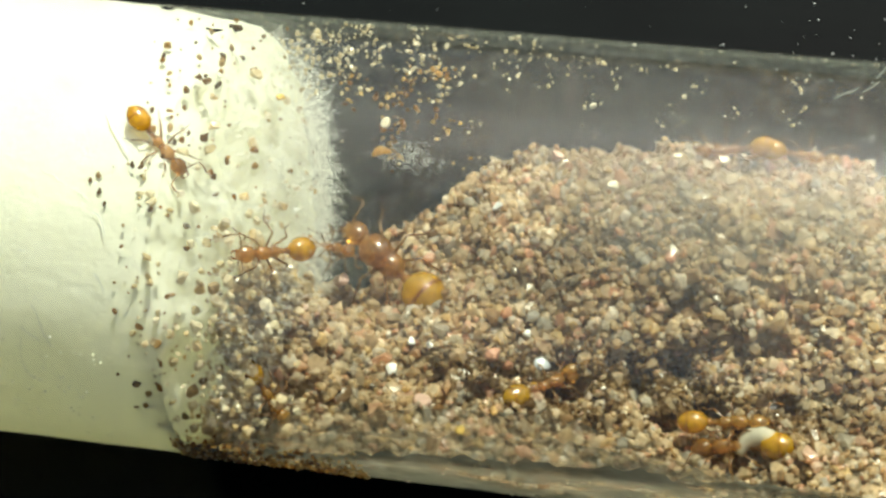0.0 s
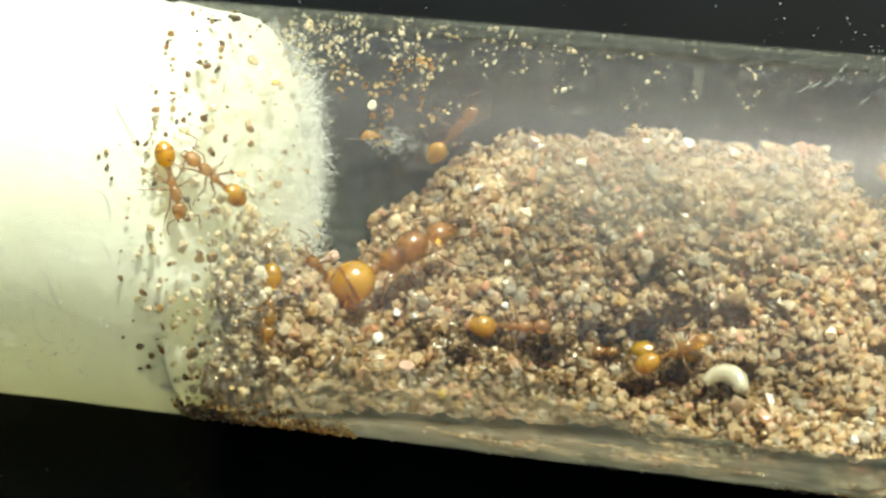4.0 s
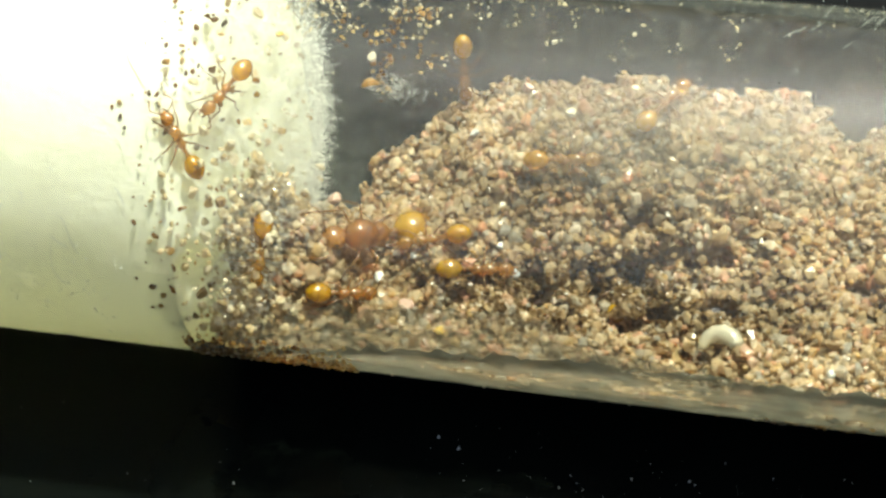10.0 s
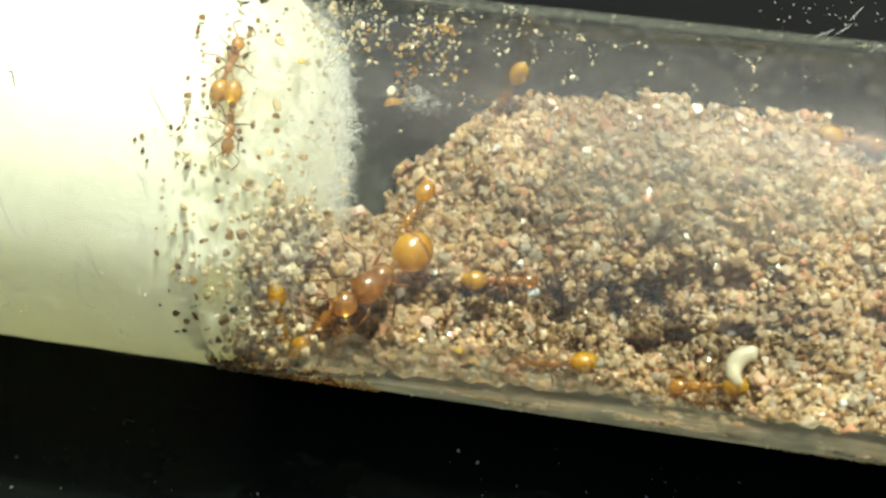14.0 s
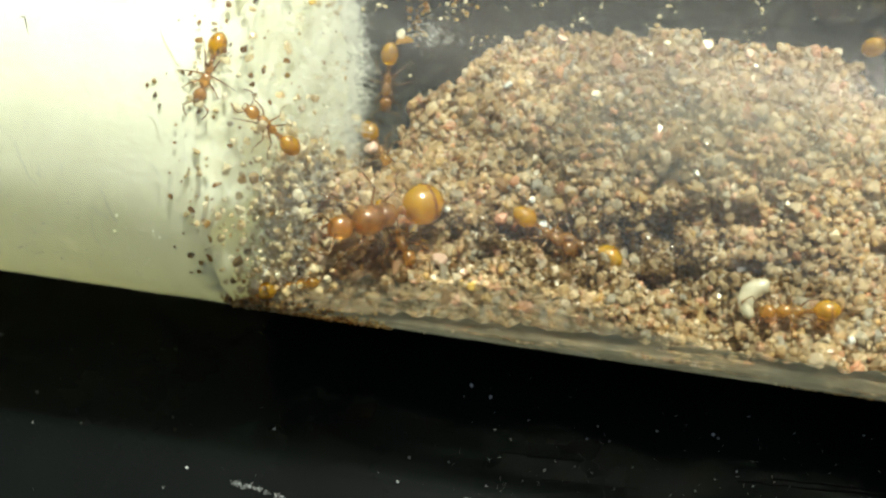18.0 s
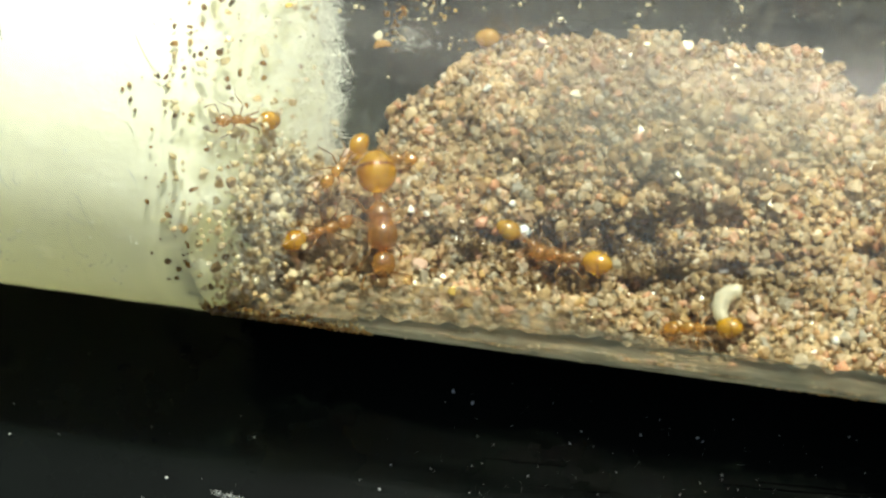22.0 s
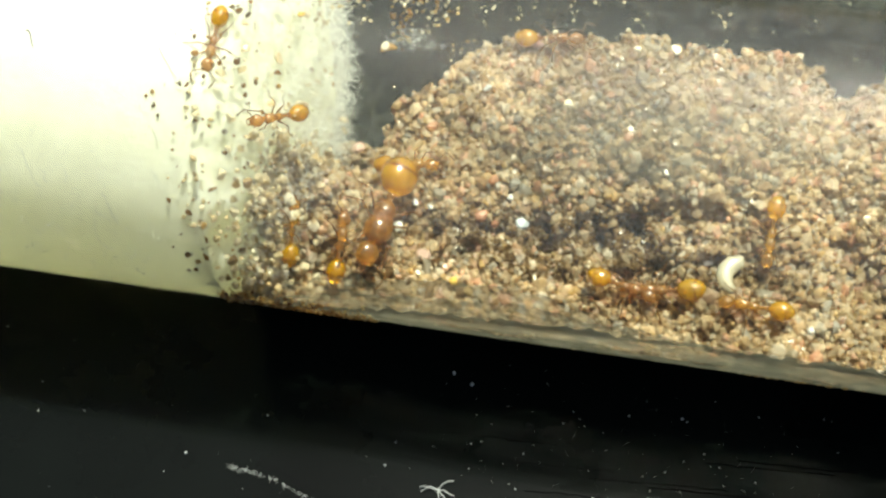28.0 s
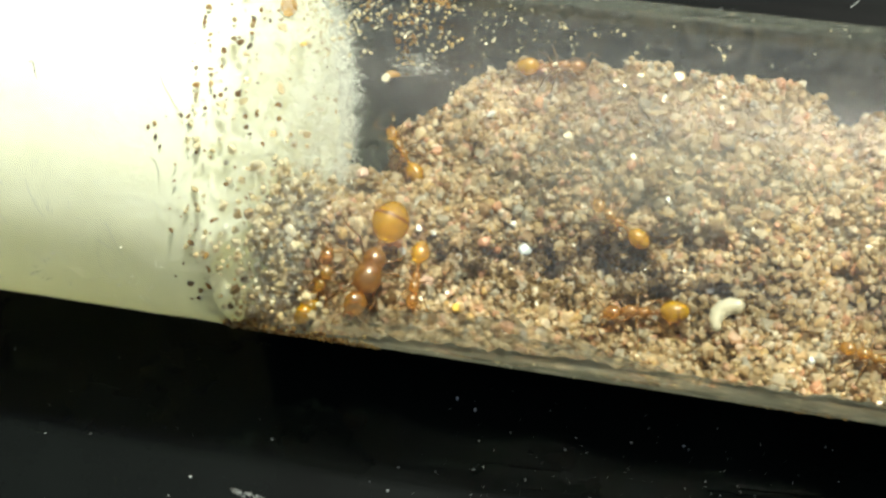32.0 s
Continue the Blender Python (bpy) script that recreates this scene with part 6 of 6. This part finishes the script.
    pit_a = [
        (0, 11.96, -3.83, 3.73, -16, 16, 178), (0.5, 11.86, -3.86, 3.77, -19, 13, 180), (1, 11.79, -3.84, 3.76, -17, 9, -178), (1.5, 11.72, -3.82, 3.71, -16, 8, -177),
        (2, 11.63, -3.82, 3.72, -14, 8, -177), (2.5, 10.70, -3.15, 3.65, -8, 9, -178), (3, 9.81, -2.27, 3.16, -7, 7, -176), (3.5, 8.95, -1.69, 3.24, -8, 3, -175),
        (4, 8.02, -0.72, 2.44, -20, 0, -173), (4.5, 7.47, -0.99, 3.38, -35, -17, -159), (5, 7.94, -0.83, 2.60, -14, -8, -167), (5.5, 8.59, -1.70, 2.83, -8, -7, -168),
        (6, 9.16, -2.29, 2.79, -1, 5, -176), (6.5, 8.89, -2.31, 2.88, -3, 3, -175), (7, 8.64, -2.48, 3.40, -3, 2, -174), (7.5, 8.40, -2.72, 3.74, -6, 1, -174),
        (8, 8.18, -2.67, 3.68, -3, -2, -170), (8.5, 8.14, -2.21, 3.22, -3, 1, -173), (9, 8.15, -1.81, 2.89, -3, 0, -173), (9.5, 8.25, -1.21, 2.36, -4, -12, -164),
        (10, 7.97, -1.22, 1.94, -50, 22, 170), (10.5, 8.14, -1.38, 2.60, -11, -8, -167), (11, 8.05, -1.81, 3.10, -14, -10, -166), (11.5, 7.92, -2.43, 3.67, -10, -7, -168),
        (12, 7.73, -2.58, 3.76, -5, -4, -169), (12.5, 7.09, -2.83, 3.27, -9, 11, 180), (13, 6.63, -3.36, 3.15, -20, 11, -179), (13.5, 6.24, -3.53, 2.82, -7, -7, -167),
        (14, 5.80, -4.19, 2.90, -2, -12, -164), (14.5, 5.80, -3.47, 3.03, -9, -16, -174), (15, 5.76, -2.49, 2.98, -3, -10, 172), (15.5, 5.66, -1.59, 2.09, -11, 1, 166),
        (16, 5.81, -1.33, 2.41, -16, 6, 164), (16.5, 6.07, -1.21, 2.84, -20, 5, 164), (17, 6.15, -1.22, 2.81, -20, 4, 160), (17.5, 6.16, -1.20, 2.71, -19, 5, 159),
        (18, 6.14, -1.21, 2.80, -20, 4, 160), (18.5, 6.20, -1.25, 2.73, -18, 5, 158), (19, 6.62, -1.90, 3.77, -21, 7, 162), (19.5, 6.67, -1.82, 3.73, -21, 6, 163),
        (20, 6.95, -1.54, 3.37, -12, 1, 165), (20.5, 6.14, -1.22, 2.78, -19, 6, 163), (21, 6.14, -2.08, 2.95, -16, 2, 165), (21.5, 6.70, -2.28, 3.59, -16, 7, 173),
        (22, 6.56, -2.08, 3.45, -16, 10, 171), (22.5, 6.72, -2.16, 3.65, -17, 13, 175), (23, 7.74, -2.05, 3.74, -7, -15, -169), (23.5, 7.99, -1.87, 3.09, -9, -14, 172),
        (24, 9.88, -3.55, 3.92, -2, 1, 176), (24.5, 9.59, -2.54, 2.37, 3, 4, 174), (25, 9.56, -2.55, 2.43, 2, 3, 178), (25.5, 9.55, -2.55, 2.38, 0, 3, -178),
        (26, 9.51, -2.56, 2.40, 0, 5, -176), (26.5, 9.47, -2.56, 2.39, 1, 6, -174), (27, 10.02, -3.55, 3.87, 1, 1, -171), (27.5, 10.30, -3.52, 3.74, 4, 0, -171),
        (28, 11.08, -3.66, 3.78, -7, 8, -175), (28.5, 11.00, -3.46, 3.89, -3, 6, -174), (29, 10.86, -3.15, 3.62, -6, 2, -172), (29.5, 11.12, -3.25, 3.80, -4, 2, -173),
        (30, 11.28, -3.51, 3.84, -4, 14, -179), (30.5, 11.26, -3.49, 3.84, -4, 12, -178), (31, 10.77, -3.39, 3.74, 1, 0, -171), (31.5, 10.17, -2.97, 3.27, -2, 0, -170),
        (32, 10.19, -3.59, 3.77, 5, 0, -171),
    ]
    drive(PIT_A, pit_a, 1.0)
    pit_b = [
        (0, 4.91, -1.70, 3.09, 18, 8, 38), (0.5, 4.30, -1.86, 3.50, 20, 8, 32), (1, 3.59, -1.48, 3.23, 15, 6, 25), (1.5, 2.93, -1.42, 3.25, 17, 4, 18),
        (2, 2.49, -1.95, 4.09, 23, 5, 12), (2.5, 2.91, -1.33, 3.60, 25, 6, 13), (3, 3.44, -1.09, 3.62, 23, 5, 12), (3.5, 4.04, -0.98, 3.78, 27, 10, 15),
        (4, 4.55, -0.75, 3.72, 36, 5, 11), (4.5, 5.07, -0.65, 3.97, 33, 0, 7), (5, 5.13, -0.46, 3.99, 32, -2, 6), (5.5, 5.17, -0.27, 3.95, 36, 1, 8),
        (6, 5.18, 0.04, 3.79, 35, -1, 7), (6.5, 4.70, -0.54, 4.08, 36, 4, 11), (7, 4.06, -0.81, 3.98, 35, 1, 9), (7.5, 3.50, -0.91, 3.77, 28, 9, 14),
        (8, 2.98, -1.34, 3.89, 27, 9, 14), (8.5, 3.07, -1.32, 3.86, 24, 5, 11), (9, 3.17, -1.28, 3.78, 24, 4, 10), (9.5, 3.31, -1.24, 3.76, 23, 5, 11),
        (10, 3.41, -1.18, 3.68, 24, 5, 11), (10.5, 3.46, -1.07, 3.58, 24, 5, 11), (11, 3.51, -1.02, 3.61, 24, 6, 12), (11.5, 3.57, -0.97, 3.60, 25, 7, 13),
        (12, 3.63, -0.96, 3.61, 30, 8, 14), (12.5, 3.72, -0.96, 3.71, 29, 9, 14), (13, 3.76, -0.85, 3.65, 28, 9, 15), (13.5, 3.63, -0.86, 3.67, 29, 9, 14),
        (14, 3.51, -0.87, 3.76, 26, 9, 14), (14.5, 3.41, -0.90, 3.84, 26, 8, 14), (15, 3.76, -0.88, 3.72, 24, 13, 8), (15.5, 4.18, -1.04, 3.90, 23, 16, 1),
        (16, 4.51, -1.01, 3.72, 23, 19, -6), (16.5, 4.85, -0.96, 3.51, 21, 24, -12), (17, 5.00, -1.30, 3.27, 14, 30, -16), (17.5, 4.95, -1.32, 3.39, 15, 29, -16),
        (18, 4.90, -1.30, 3.41, 15, 28, -17), (18.5, 4.93, -1.36, 3.35, 13, 28, -17), (19, 4.92, -1.41, 3.27, 11, 28, -17), (19.5, 4.98, -1.39, 3.21, 11, 29, -16),
        (20, 5.04, -1.39, 3.19, 10, 30, -16), (20.5, 4.88, -1.56, 3.16, 5, 29, -17), (21, 4.65, -1.76, 3.19, 0, 17, -22), (21.5, 4.88, -1.65, 3.12, 2, 18, -19),
        (22, 5.15, -1.58, 3.15, 5, 19, -16), (22.5, 5.42, -1.41, 3.10, 13, 11, -14), (23, 5.69, -1.34, 3.06, 22, 0, -15), (23.5, 7.31, -2.50, 3.76, 2, -2, -16),
        (24, 8.84, -3.34, 3.47, -1, 7, -11), (24.5, 8.65, -3.14, 3.59, -1, 5, -11), (25, 8.60, -3.12, 3.61, -1, 5, -12), (25.5, 8.56, -3.12, 3.62, -1, 5, -12),
        (26, 8.52, -3.10, 3.60, -1, 6, -11), (26.5, 8.47, -3.07, 3.61, -2, 5, -10), (27, 9.01, -3.12, 3.55, -1, 6, -10), (27.5, 9.43, -3.64, 3.92, 2, 0, -14),
        (28, 9.86, -3.82, 3.90, -2, 1, -13), (28.5, 1.01, -1.89, 3.44, 14, 16, -49), (29, 1.95, -3.57, 3.64, 4, 14, -69), (29.5, 1.53, -3.02, 3.98, 1, 10, -79),
        (30, 1.13, -3.15, 3.89, -10, 6, -93), (30.5, 0.93, -3.10, 3.80, -11, 6, -93), (31, 1.28, -3.68, 3.58, -10, 11, -79), (31.5, 0.80, -3.58, 3.70, -13, 5, -83),
        (32, 0.37, -3.70, 4.12, -12, 3, -86),
    ]
    drive(PIT_B, pit_b, 1.0)
    grub = [
        (0, 12.83, -3.91, 4.15, 23, -20, -6), (1, 12.80, -3.85, 4.12, 23, -20, -6), (2, 12.90, -3.68, 4.17, 9, -15, -2), (3, 12.89, -3.32, 4.35, 7, -10, -8),
        (4, 12.89, -2.98, 4.52, 12, -5, -16), (5, 13.37, -4.10, 4.54, 19, -10, -11), (6, 13.50, -4.13, 4.47, 16, -12, -1), (7, 13.35, -4.12, 4.48, 17, -13, -2),
        (8, 13.33, -4.09, 4.51, 17, -13, -1), (9, 13.43, -4.06, 4.54, 15, -12, 0), (10, 13.44, -4.00, 4.53, 15, -12, -1), (11, 13.45, -4.03, 4.51, 15, -12, -1),
        (12, 13.40, -4.09, 4.53, 16, -12, -1), (13, 13.75, -3.77, 4.77, -5, -12, 64), (14, 13.80, -4.07, 4.88, -5, -13, 69), (15, 13.51, -3.85, 4.58, -5, -14, 69),
        (16, 13.81, -3.70, 4.71, -6, -3, 72), (17, 13.89, -3.67, 4.73, -5, -3, 71), (18, 13.84, -3.78, 4.76, -3, -11, 69), (19, 13.68, -3.95, 4.67, -3, -14, 58),
        (20, 13.56, -4.10, 4.55, 1, -18, 45), (21, 13.56, -3.96, 4.58, -6, -15, 68), (22, 13.54, -3.95, 4.62, -7, -14, 74), (23, 13.68, -3.84, 4.74, -5, -12, 73),
        (24, 13.72, -3.87, 4.70, -6, -12, 73), (25, 13.73, -3.88, 4.68, -3, -13, 58), (26, 13.72, -3.55, 4.63, -7, -9, 38), (27, 13.79, -3.26, 4.53, -6, -9, 28),
        (28, 14.18, -2.83, 4.58, -1, -2, 80), (29, 14.08, -3.32, 4.68, -5, -5, 28), (30, 13.80, -3.44, 4.68, -5, -10, 21), (31, 13.91, -3.38, 4.63, -4, -9, 15),
        (32, 14.00, -3.52, 4.74, -8, -4, 51),
    ]
    walk(LARVA, [(t, pose(x * MM, y * MM, z * MM, a, b, c)) for t, x, y, z, a, b, c in grub])


motions()
